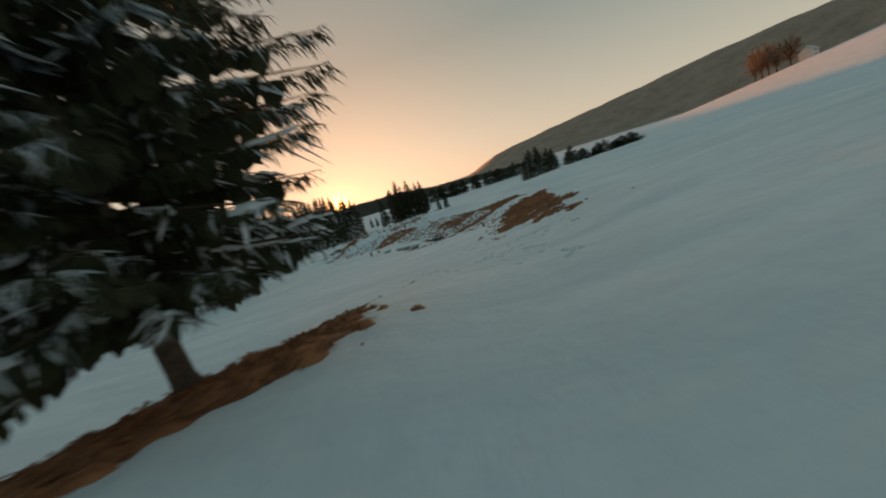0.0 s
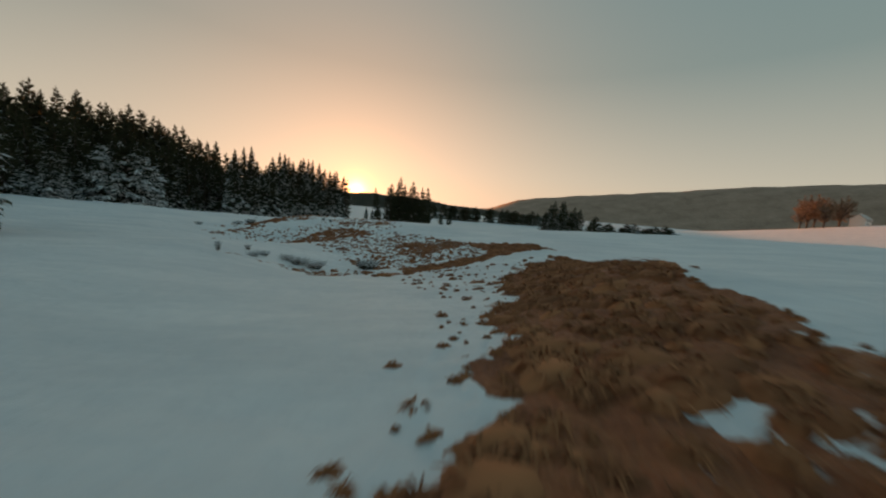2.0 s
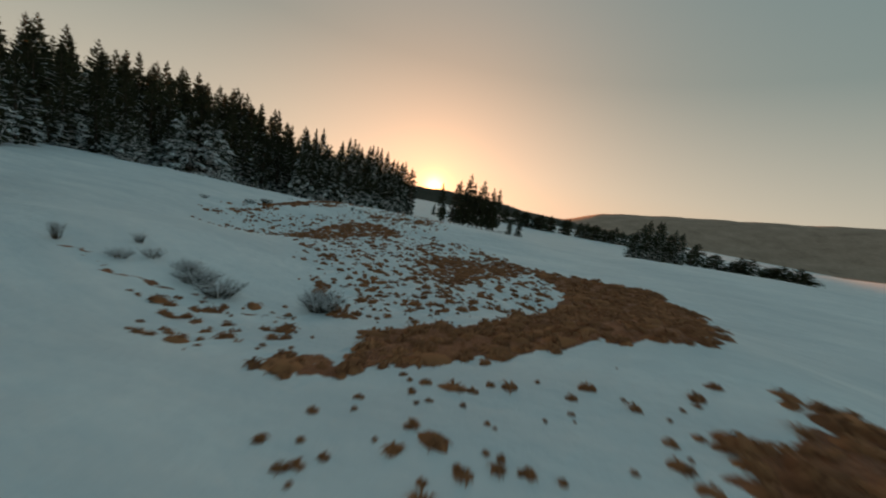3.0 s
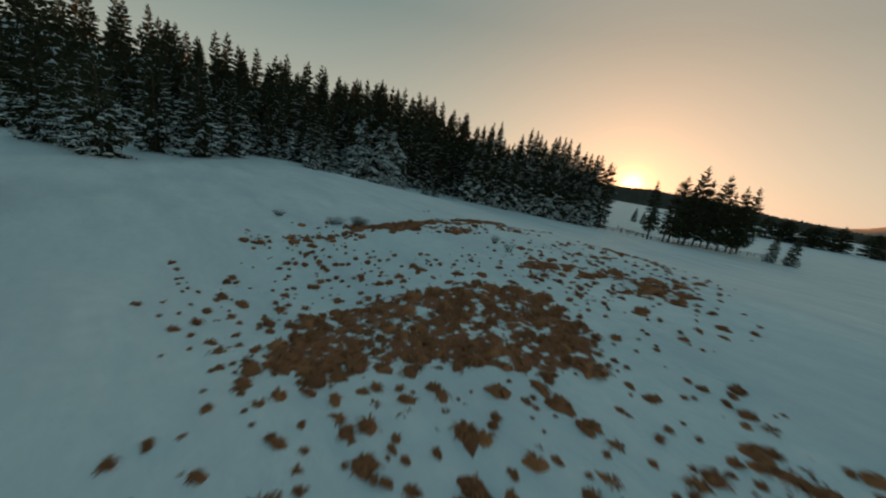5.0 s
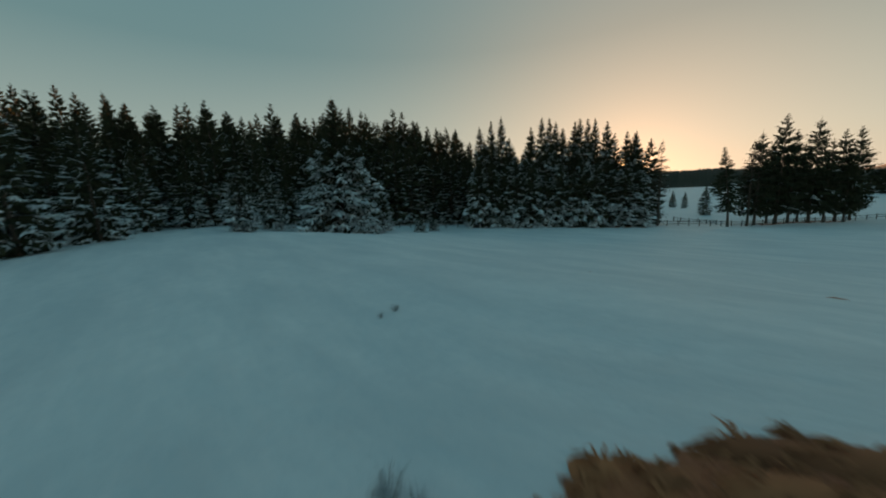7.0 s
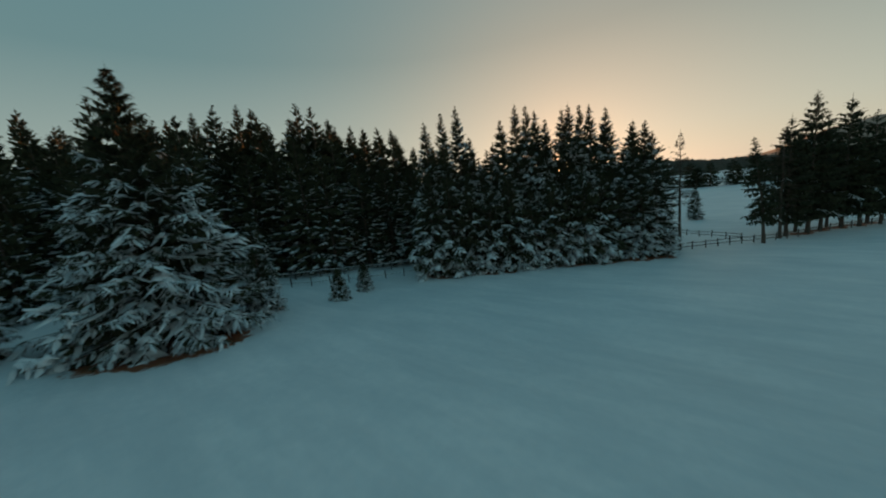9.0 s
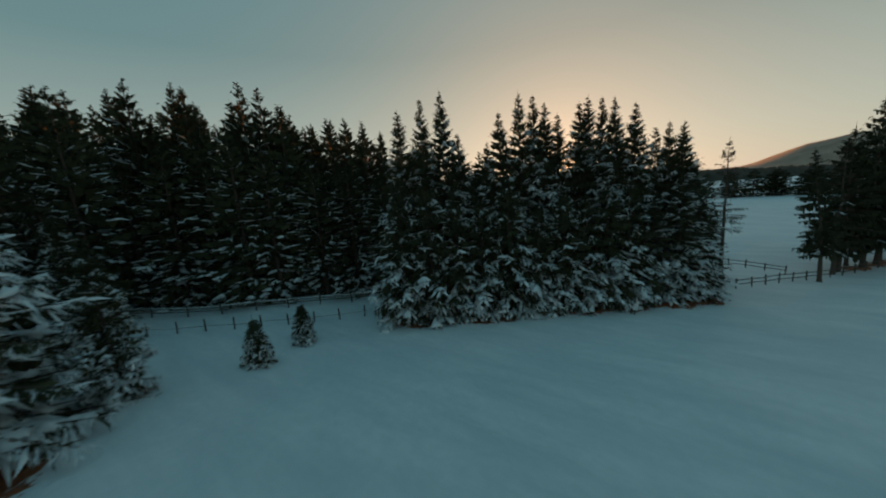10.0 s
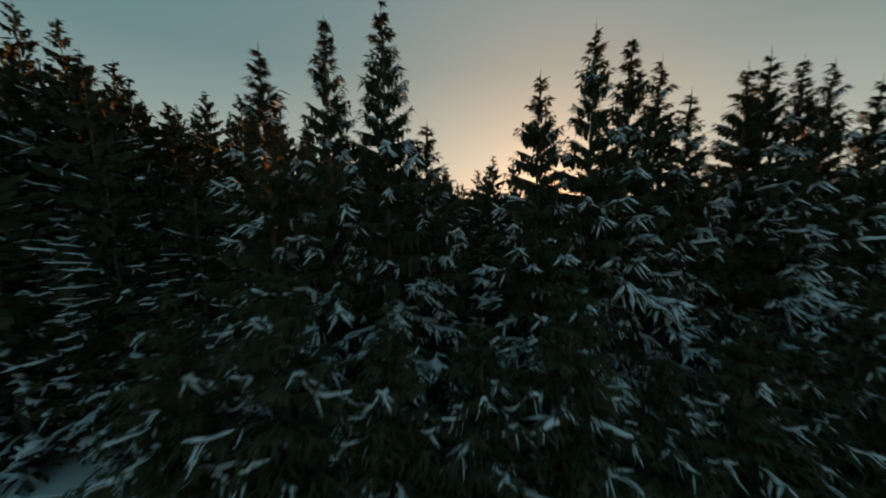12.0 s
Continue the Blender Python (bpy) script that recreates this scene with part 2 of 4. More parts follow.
KNOLL = (
    (1.1, ((5.2, 34.9), (3.4, 33.4), (1.8, 29.9), (1.5, 28.0), (1.6, 26.8), (1.0, 25.9), (1.0, 23.6), (0.5, 22.8), (0.4, 22.4), (0.9, 21.9), (0.3, 21.5), (-0.1, 19.0), (-0.2, 18.3), (0.4, 17.8), (1.1, 18.1), (2.0, 18.2), (1.7, 17.5), (1.6, 17.0), (2.2, 16.9), (2.5, 16.8), (4.8, 22.3), (4.4, 22.5), (4.7, 23.2), (5.2, 27.7), (5.7, 29.4), (6.8, 33.6))),
    (1.1, ((4.0, 23.0), (4.7, 21.6), (5.4, 20.6), (5.4, 20.1), (4.1, 20.0), (3.3, 20.1), (2.9, 20.6))),
    (1.1, ((3.5, 19.6), (3.9, 19.3), (3.7, 18.4), (3.2, 17.9), (3.5, 17.4), (2.7, 16.8), (2.3, 16.9), (1.8, 17.1), (1.7, 17.6), (2.1, 18.2), (2.7, 18.7))),
    (0.95, ((3.1, 17.1), (4.4, 16.9), (3.5, 16.2), (3.1, 15.4), (2.8, 15.3), (2.9, 16.6))),
    (1.0, ((1.4, 16.9), (1.8, 16.9), (1.8, 16.6), (1.6, 16.6))),
    (1.0, ((-0.9, 16.8), (-0.7, 17.1), (-0.45, 17.0), (-0.45, 16.8), (-0.65, 16.75))),
    (1.0, ((-0.85, 16.3), (-0.65, 16.75), (-0.4, 16.7), (-0.35, 16.5), (-0.15, 16.45), (-0.2, 16.15), (-0.45, 16.4), (-0.6, 16.2))),
    (1.05, ((0.9, 21.7), (0.4, 21.5), (0.1, 21.1), (-0.1, 20.6), (0.7, 20.6), (1.0, 21.2))),
    (1.05, ((2.1, 15.7), (2.5, 15.9), (2.6, 15.8), (2.2, 15.4), (2.1, 15.5))),
    (0.36, ((1.2, 26.0), (0.2, 25.5), (-0.5, 22.0), (-1.2, 19.0), (-0.1, 18.3), (0.6, 22.8))),
    (0.3, ((-3.3, 33.7), (-0.8, 33.2), (1.4, 36.0), (2.8, 33.9), (1.4, 28.6), (0.8, 25.9), (0.0, 25.1), (0.1, 26.8))),
)
KNOLL_SNOW = (
    (-0.95, ((3.2, 19.9), (3.5, 19.6), (2.7, 19.2), (2.1, 18.4), (1.9, 18.0), (1.6, 17.5), (1.6, 17.2), (0.8, 17.2), (0.7, 18.0), (0.8, 18.4), (1.5, 18.7), (2.0, 18.7), (2.5, 19.2))),
    (-0.9, ((2.3, 21.5), (2.7, 21.6), (2.8, 21.4), (2.7, 21.1), (2.7, 20.7), (2.5, 20.7), (2.4, 21.0), (2.2, 21.2))),
    (-0.9, ((3.2, 21.5), (3.3, 21.5), (3.2, 21.0), (2.9, 20.9))),
)
BAND = (
    (1.1, ((-3.1, 33.1), (-3.4, 33.5), (-3.5, 34.0), (-3.0, 34.5), (-2.5, 34.3), (-2.4, 35.4), (-2.5, 36.2), (-1.7, 37.5), (-0.4, 37.5), (0.2, 38.0), (0.4, 39.4), (1.6, 40.7), (2.5, 44.4), (3.3, 48.1), (6.6, 46.2), (7.3, 43.8), (6.5, 40.4), (4.4, 36.9), (3.4, 36.4), (2.6, 36.3), (1.8, 36.1), (0.9, 35.6), (-0.1, 35.3), (-0.8, 34.5), (-1.1, 34.1))),
)
BEYOND = (
    (1.1, ((0.7, 48.7), (3.6, 47.2), (5.1, 45.6), (5.5, 44.9), (3.7, 41.3), (1.0, 39.8), (1.8, 41.9), (2.5, 43.8), (2.0, 45.8))),
    (0.8, ((-5.5, 46.6), (-3.7, 48.7), (-1.5, 50.2), (1.6, 48.4), (0.8, 46.8), (-0.8, 44.3), (-2.0, 42.6), (-3.0, 41.8), (-4.0, 43.2))),
    (0.8, ((-6.0, 35.7), (-6.7, 36.0), (-6.1, 36.3), (-5.4, 36.4), (-4.5, 36.8), (-4.7, 37.6), (-4.4, 37.9), (-4.0, 37.3), (-3.6, 36.7))),
    (0.8, ((-8.6, 34.4), (-8.2, 34.9), (-7.3, 35.4), (-6.8, 35.9), (-6.6, 36.8), (-6.4, 35.8), (-7.4, 34.6), (-8.0, 34.2))),
)
BEYOND_THIN = (
    (0.5, ((-7.0, 39.4), (-6.9, 44.8), (-6.7, 53.2), (-1.6, 51.2), (2.2, 46.8), (2.0, 43.3), (0.8, 39.9), (-0.8, 38.3), (-3.4, 36.8), (-4.3, 37.2))),
    (0.4, ((-7.0, 39.4), (-13.0, 45.0), (-14.0, 49.0), (-8.0, 53.0), (-6.7, 53.0), (-5.0, 46.0), (-4.3, 38.0))),
    (0.42, ((-7.5, 34.0), (-6.7, 37.2), (-4.8, 36.4), (-3.2, 34.2), (-4.4, 33.4), (-5.6, 33.4))),
    (0.3, ((-2.7, 32.6), (-1.2, 34.1), (3.0, 35.3), (4.1, 34.9), (4.3, 33.2), (3.0, 32.7), (0.9, 32.0), (-1.9, 31.4))),
)
MIDDLE = (
    (0.84, ((-15.2, 47.8), (-14.9, 49.9), (-14.2, 51.4), (-13.0, 53.1), (-11.4, 54.1), (-10.8, 53.1), (-9.5, 53.2), (-8.8, 52.5), (-8.2, 51.7), (-11.6, 47.1), (-12.4, 45.8), (-13.5, 45.5), (-14.0, 46.4))),
    (0.9, ((-13.5, 55.4), (-12.9, 56.3), (-12.2, 57.0), (-11.7, 57.5), (-11.7, 56.3), (-12.3, 55.4), (-13.0, 55.0))),
    (0.62, ((-13.6, 54.9), (-12.2, 57.1), (-10.1, 58.4), (-8.0, 58.6), (-8.0, 56.5), (-9.7, 55.1), (-10.5, 54.4), (-11.9, 54.3))),
    (0.8, ((-10.3, 57.5), (-9.2, 58.8), (-8.1, 57.5), (-8.8, 56.2), (-9.8, 56.3))),
    (0.62, ((-23.9, 47.3), (-22.0, 49.3), (-21.3, 51.4), (-20.7, 52.8), (-19.9, 52.3), (-20.1, 51.2), (-20.6, 49.9), (-21.4, 47.9))),
)
MIDDLE_THIN = (
    (0.32, ((-19.7, 44.8), (-19.5, 49.2), (-16.1, 53.8), (-13.0, 68.9), (-7.0, 58.5), (-6.5, 55.4), (-7.4, 52.8), (-13.2, 44.6), (-14.1, 44.4), (-16.5, 44.5))),
    (0.27, ((-14.2, 57.7), (-11.3, 68.3), (-11.7, 57.8), (-13.5, 56.2))),
    (0.42, ((-21.6, 47.8), (-20.7, 50.8), (-17.9, 51.9), (-17.0, 51.3), (-17.6, 49.5), (-18.2, 48.7))),
)
LIP = (
    (1.05, ((-22.4, 51.9), (-21.9, 53.0), (-21.1, 54.1), (-20.6, 55.4), (-19.8, 56.8), (-18.5, 58.4), (-17.6, 59.3), (-17.6, 59.0), (-18.5, 57.8), (-18.7, 57.1), (-19.1, 56.3), (-19.3, 55.4), (-19.2, 54.9), (-19.1, 54.4), (-19.0, 54.1), (-20.9, 52.3))),
    (0.95, ((-18.3, 56.5), (-18.0, 57.0), (-17.5, 56.8), (-17.2, 56.4), (-17.7, 55.9), (-18.0, 55.7), (-18.0, 56.2))),
    (0.95, ((-16.7, 59.3), (-16.2, 60.3), (-15.7, 60.1), (-16.6, 58.9))),
    (1.1, ((-21.3, 59.6), (-20.9, 60.3), (-20.4, 61.0), (-19.8, 61.6), (-19.2, 62.1), (-17.6, 59.3), (-18.5, 58.4), (-20.0, 57.6))),
    (0.55, ((-19.1, 54.4), (-19.3, 55.4), (-18.7, 57.1), (-16.8, 59.5), (-16.8, 57.5), (-17.1, 56.0), (-18.9, 54.1))),
    (0.34, ((-25.9, 49.4), (-23.0, 51.8), (-21.5, 52.3), (-22.1, 50.3))),
)
# narrow streaks: from x, y to x, y, half as wide as given, and how bare they are
STREAKS = (
    (-4.5, 11.5, -4.3, 12.5, 0.05, 0.95),
    (-4.3, 12.5, -3.8, 13.1, 0.04, 0.75),
    (-11.8, 34.7, -7.0, 35.7, 0.12, 0.8),
    (-12.8, 48.4, -10.0, 55.3, 0.5, 0.6),
    (-17.6, 59.2, -16.6, 60.6, 0.12, 0.95),
    (-16.6, 60.6, -15.4, 62.1, 0.12, 0.85),
    (-14.8, 67.0, -13.3, 74.1, 0.3, 0.8),
    (-19.4, 71.7, -18.8, 72.5, 0.15, 1.0),
    (-26.1, 67.3, -25.8, 68.3, 0.08, 0.75),
    (-25.75, 68.6, -25.8, 71.0, 0.11, 0.75),
    (-16.7, 59.3, -16.5, 63.4, 0.15, 0.8),
    (11.5, 41.0, 13.0, 39.7, 0.2, 1.0),
    (-5.6, 9.9, -4.5, 11.5, 0.06, 0.95),
    (1.8, 12.0, 2.05, 11.6, 0.05, 0.9),
    (4.5, 13.2, 4.5, 12.5, 0.06, 0.9),
    (4.2, 12.1, 4.2, 11.8, 0.05, 0.8),
)
# footprints in the snow
PRINTS = (
    (-2.6, 11.3), (-2.8, 10.9), (-3.2, 11.4), (-2.8, 11.2), (-3.5, 11.3), (-3.2, 12.1), (-2.4, 11.6), (-2.1, 11.8), (-2.0, 11.5), (-1.7, 12.1), (-1.4, 12.2), (-1.7, 11.7), (-1.5, 11.4), (-1.1, 11.5), (-1.2, 10.9), (-1.3, 11.0), (-0.8, 11.5), (-0.4, 11.6), (-0.7, 12.6), (0.1, 13.2), (0.5, 12.9), (1.1, 13.1), (1.8, 13.5), (0.8, 12.3), (0.5, 11.8), (-0.5, 10.3), (-0.1, 10.4), (0.1, 10.2), (-0.4, 10.8), (-0.3, 10.7), (-0.3, 10.6), (0.3, 13.3), (0.0, 13.3), (1.0, 13.3), (1.4, 13.7), (1.0, 13.6), (0.6, 13.5), (0.7, 13.5), (1.9, 13.9), (2.3, 14.0), (0.7, 13.2), (0.5, 13.0), (-0.2, 13.1), (-0.6, 13.1), (-1.1, 14.0),
)
PRINTS += (
    (-0.3, 9.1), (0.0, 8.2), (0.1, 8.0), (0.1, 7.7), (0.3, 7.7), (-0.1, 7.4), (-1.3, 10.0), (-1.1, 8.4), (-2.7, 16.9), (-2.0, 16.6), (-1.9, 17.0), (-2.1, 16.9), (-1.6, 18.0), (-1.3, 17.6), (-2.3, 17.8), (-2.0, 17.9), (-1.1, 16.7), (-1.1, 17.0), (-0.8, 17.2), (0.9, 17.0), (1.1, 16.9), (0.8, 16.4), (1.1, 16.4),
)
PATCHES = UNDER_TREE + KNOLL + BAND + BEYOND + BEYOND_THIN + MIDDLE + MIDDLE_THIN + LIP
# needle litter under the spruces: x, y, x, y, half as wide as given
LITTERED = ((-61.4, 76.2, -59.6, 78.6, 2.6, 1.15), (-57.0, 100.9, -37.8, 117.9, 1.2, 1.15), (-62.6, 84.4, -62.4, 84.6, 0.9, 1.1), (-24.5, 139, -14.5, 151, 0.8, 1.1))


def outline_depth(x, y, ring):
    """How far points lie inside a closed outline; negative outside it."""
    far, inside = np.full(np.shape(x), 1e9), np.zeros(np.shape(x), bool)
    for (x0, y0), (x1, y1) in zip(ring, ring[1:] + ring[:1]):
        dx, dy = x1 - x0, y1 - y0
        t = np.clip(((x - x0) * dx + (y - y0) * dy) / (dx * dx + dy * dy + 1e-9), 0, 1)
        far = np.minimum(far, np.hypot(x - x0 - t * dx, y - y0 - t * dy))
        if dy:
            inside ^= ((y0 > y) != (y1 > y)) & (x < x0 + (y - y0) * dx / dy)
    return np.where(inside, far, -far)


def bareness(x, y, narrow=True):
    """How far the snow has gone, 0 to about 1; narrow: with the streaks and the litter under trees."""
    x, y = np.asarray(x, float), np.asarray(y, float)
    out = np.zeros(np.shape(x))
    # ragged, wandering edges
    x, y = x + 0.14 * np.sin(y * 2.3 + 1.1 * np.sin(x * 1.7)) + 0.10 * np.sin(y * 5.9 + x * 3.1), y + 0.2 * np.sin(x * 1.9 + 1.3 * np.sin(y * 1.3)) + 0.12 * np.sin(x * 6.3 - y * 2.7)
    for k, ring in PATCHES + KNOLL_SNOW:
        xs, ys = [p[0] for p in ring], [p[1] for p in ring]
        near = (x > min(xs) - 1) & (x < max(xs) + 1) & (y > min(ys) - 1) & (y < max(ys) + 1)
        soft = min(0.45, 0.18 * max(max(xs) - min(xs), max(ys) - min(ys))) if abs(k) > 0.6 else 1.0
        v = k * np.clip(0.5 + outline_depth(x[near], y[near], ring) / soft, 0, 1)
        out[near] = np.maximum(out[near], v) if k > 0 else np.maximum(out[near] + v, 0)
    for x0, y0, x1, y1, r, k in STREAKS + LITTERED if narrow else ():
        dx, dy = x1 - x0, y1 - y0
        t = np.clip(((x - x0) * dx + (y - y0) * dy) / (dx * dx + dy * dy), 0, 1)
        d = np.hypot(x - x0 - t * dx, y - y0 - t * dy) / r
        out = np.maximum(out, k * np.clip(1.9 - d, 0, 1))
    return out


def mesh_of(name, verts, faces, *materials):
    me = bpy.data.meshes.new(name)
    me.from_pydata([tuple(v) for v in verts], [], [tuple(f) for f in faces])
    for m in materials:
        me.materials.append(m)
    return me


def smooth(me):
    me.polygons.foreach_set("use_smooth", np.ones(len(me.polygons), bool))
    return me


def steps(marks):
    """Grid lines: (end, spacing) after a first value."""
    out = [marks[0]]
    for end, d in marks[1:]:
        n = max(1, round((end - out[-1]) / d))
        out += list(np.linspace(out[-1], end, n + 1)[1:])
    return np.array(out)


def build_ground():
    xs = steps((-3000, (-600, 120), (-120, 16), (-75, 2), (-28, 0.8), (-8, 0.2), (-5, 0.14), (2.6, 0.05), (7, 0.15), (14, 0.4), (40, 1), (120, 6), (600, 40), (3000, 120)))
    ys = steps((-2000, (-300, 100), (-30, 10), (-4, 1), (0, 0.4), (7, 0.2), (18.3, 0.06), (66, 0.18), (105, 0.8), (160, 2.5), (400, 12), (900, 40), (3200, 120)))
    gx, gy = np.meshgrid(xs, ys)
    gz = land(gx, gy)
    for k, (px, py) in enumerate(PRINTS):
        a = k * 2.4
        u, w = (gx - px) * math.cos(a) + (gy - py) * math.sin(a), (gy - py) * math.cos(a) - (gx - px) * math.sin(a)
        d = np.hypot(u / (0.10 + 0.025 * (k % 3)), w / 0.062)
        gz = gz - (0.11 + 0.03 * (k % 4)) * np.exp(-(d ** 4)) + 0.012 * np.exp(-((d - 1.5) ** 2) * 5)
    bare = bareness(gx, gy)
    gz = gz + np.where(bare > 0.3, 0.05 * np.sin(gx * 5.3 + 2 * np.sin(gy * 2.1)) * np.sin(gy * 4.7 + 1.7 * np.sin(gx * 1.9)), 0)
    nx, ny = len(xs), len(ys)
    me = bpy.data.meshes.new("ground")
    v = np.stack([gx, gy, gz], -1).reshape(-1, 3)
    i = (np.arange(ny - 1)[:, None] * nx + np.arange(nx - 1)[None]).ravel()
    f = np.stack([i, i + 1, i + nx + 1, i + nx], -1)
    me.vertices.add(len(v))
    me.vertices.foreach_set("co", v.ravel())
    me.loops.add(f.size)
    me.loops.foreach_set("vertex_index", f.ravel())
    me.polygons.add(len(f))
    me.polygons.foreach_set("loop_start", np.arange(len(f)) * 4)
    me.update(calc_edges=True)
    a = me.attributes.new("bare", "FLOAT", "POINT")
    a.data.foreach_set("value", bareness(gx, gy).ravel())
    me.materials.append(SNOW_GROUND)
    smooth(me)
    tagged(new("ground", me), "snow-covered meadow with brown grass showing through", "ground", kind="structure")


build_ground()

# ---- spruces ----


def tube(p0, p1, r0, r1, sides, verts, faces):
    p0, p1 = Vector(p0), Vector(p1)
    d = (p1 - p0).normalized()
    a = d.orthogonal().normalized()
    b = d.cross(a)
    k = len(verts)
    for p, r in ((p0, r0), (p1, r1)):
        for s in range(sides):
            w = 2 * math.pi * s / sides
            verts.append(p + a * (r * math.cos(w)) + b * (r * math.sin(w)))
    for s in range(sides):
        n = (s + 1) % sides
        faces.append((k + s, k + n, k + sides + n, k + sides + s))


def spruce_meshes(seed, height, radius, slope, clear, whorl, per, twig, snow, frost, thin=0.05, lean=0.0, droop=0.32, snow_top=0.62, big=1.0, leaves=None, fine=0.03, sub=2, girth=1.0, heart=4, limbs=True, lobes=5, short=1.0, skirt=0.0):
    """Trunk, needles, frosted twigs and snow of one spruce, its foot at the origin.
    radius: of the crown low down; slope: how fast the tip widens; clear: bare height under the crown; whorl: metres between whorls;
    per: branches in one; twig: metres between twigs; snow: how laden the branches are; frost: the share of frosted twigs low down;
    fine: half the width of a twig; short: the length of the inner sprays; skirt: how much farther the lowest boughs sweep out; sub: the sprays on each twig; heart: the hanging inner sprays of a branch."""
    rng = random.Random(seed)
    uni = rng.uniform
    tv, tf, nv, nf, sv, sf, fv, ff = [], [], [], [], [], [], [], []
    r_foot = (0.011 * height + 0.04) * girth
    levels = 9
    axis = [Vector((lean * (k / levels) ** 1.5 + uni(-0.04, 0.04), uni(-0.04, 0.04), height * k / levels)) for k in range(levels + 1)]
    for k in range(levels):
        r0, r1 = r_foot * (1 - k / levels) + 0.012, r_foot * (1 - (k + 1) / levels) + 0.012
        if k == 0:
            tube(axis[0] - Vector((0, 0, 0.5)), axis[0] + Vector((0, 0, 0.35)), r0 * 1.5, r0 * 1.05, 9, tv, tf)
        tube(axis[k], axis[k + 1], r0, r1, 9 if k < 4 else 6, tv, tf)

    def stem(h):
        q = min(max(h / height * levels, 0), levels - 1e-4)
        return axis[int(q)].lerp(axis[int(q) + 1], q - int(q))

    UP = Vector((0, 0, 1))
    h = clear
    while h < height - 0.1:
        q = (h - clear) / (height - clear)
        cone = slope * (height - h) + 0.04
        full = radius * (1 - 0.3 * q) * (0.75 + 0.25 * min(1, q * 6))
        reach = cone * full / (cone ** 4 + full ** 4) ** 0.25 * (1 + skirt * max(0.0, 1 - q / 0.45))
        n = per if reach > 0.9 else max(4, per - 2)
        a0 = uni(0, 6.28)
        for j in range(n):
            if rng.random() < thin:
                continue
            a = a0 + 6.283 * j / n + uni(-0.3, 0.3)
            L = reach * uni(0.7, 1.1)
            fall = droop * (1.1 - q) * uni(0.7, 1.3)
            rise = 0.10 + 0.60 * q ** 2 + uni(-0.06, 0.1)
            out, side = Vector((math.cos(a), math.sin(a), 0)), Vector((-math.sin(a), math.cos(a), 0))
            root = stem(h) + UP * (uni(-0.5, 0.5) * whorl)

            def spine(s):
                return root + out * (L * s) + UP * (L * (rise * s - fall * (1.6 * s * s - 0.85 * s ** 4)))

            if limbs and L > 0.7:
                pts = [spine(k / 2) for k in range(3)]
                for k in range(2):
                    tube(pts[k], pts[k + 1], 0.014 + 0.006 * L * (2 - k), 0.010, 3, tv, tf)
            m = max(5 if fine < 0.06 else 3, int(L / twig))
            white = frost * max(0.0, 1 - q * 1.5)
            for t in range(m):
                s = 0.12 + 0.88 * ((t + rng.random()) / m) ** 0.8
                p = spine(s)
                for sgn in (-1, 1):
                    ln = (0.05 + 0.09 * min(1.0, L) + 0.34 * L * (1 - s) ** 0.8 + 0.06 * L) * uni(0.6, 1.25)
                    ln = min(ln, 14 * fine + 0.15)
                    w = fine * uni(0.7, 1.3)
                    d = (out * uni(0.35, 1.0) + side * sgn * uni(0.35, 0.95) + UP * (uni(-0.6, 0.0) + 0.45 * q)).normalized()
                    b = d.cross(UP + side * uni(-0.9, 0.9)).normalized() * w
                    tip = p + d * ln - UP * (0.12 * ln)
                    V, F = (fv, ff) if rng.random() < white * (0.4 + 0.8 * s) else (nv, nf)
                    k = len(V)
                    mid = p.lerp(tip, 0.45) + UP * (0.04 * ln)
                    V.extend((p, mid - b, tip, mid + b))
                    F.append((k, k + 1, k + 2, k + 3))
                    for c in range(sub):
                        g = p.lerp(tip, (c + uni(0.1, 0.9)) / sub * 0.9)
                        e = (d * uni(0.3, 0.8) + side * uni(-0.8, 0.8) - UP * uni(0.2, 1.1) * (1 - 0.7 * q)).normalized() * (uni(0.12, 0.30) + 0.14 * ln)
                        o = e.cross(UP + out * uni(-0.5, 0.5)).normalized() * (w * 0.95)
                        k = len(V)
                        V.extend((g - o, g + o, g + e))
                        F.append((k, k + 1, k + 2))
            # the dark heart of the crown: sprays that hang close together round the stem
            for c in range(heart if L > 0.5 else 2):
                s = 0.02 + 0.72 * (c + rng.random()) / heart
                p, e = spine(s), spine(min(0.86, s + uni(0.16, 0.34) * short))
                turn = side * (uni(-0.22, 0.22) * L * short)
                z = UP * -(uni(0.5, 1.1) * whorl * (1 - 0.45 * q))
                k = len(nv)
                nv.extend((p, e + turn, e + turn * 1.1 + z * uni(0.1, 0.7), p.lerp(e, uni(0.3, 0.7)) + turn * 0.3 + z * 1.3, p + z))
                nf.append((k, k + 1, k + 2, k + 3, k + 4))
            # snow lying along the branch, and on the side sprays that hang from it
            for piece in range(1 + int(L / 2.4) if L > 0.45 else 0):
                if rng.random() > snow * max(0.0, 1 - q / snow_top) ** 0.45:
                    continue
                s0 = uni(0.15, 0.85)
                s1 = min(1.03, s0 + uni(0.3, 0.7) * min(1.0, 2.8 / L))
                ws = uni(0.05, 0.13) * min(1.3, 0.45 + L * 0.25) * big * max(0.5, 1.5 - 1.6 * q)
                k, cuts = len(sv), 4
                for c in range(cuts + 1):
                    p = spine(s0 + (s1 - s0) * c / cuts) + UP * (0.02 + uni(-0.5, 0.3) * ws)
                    f = math.sin(math.pi * (0.08 + 0.80 * c / cuts)) * uni(0.5, 1.3)
                    sk = side * (ws * uni(-1.0, 1.0))
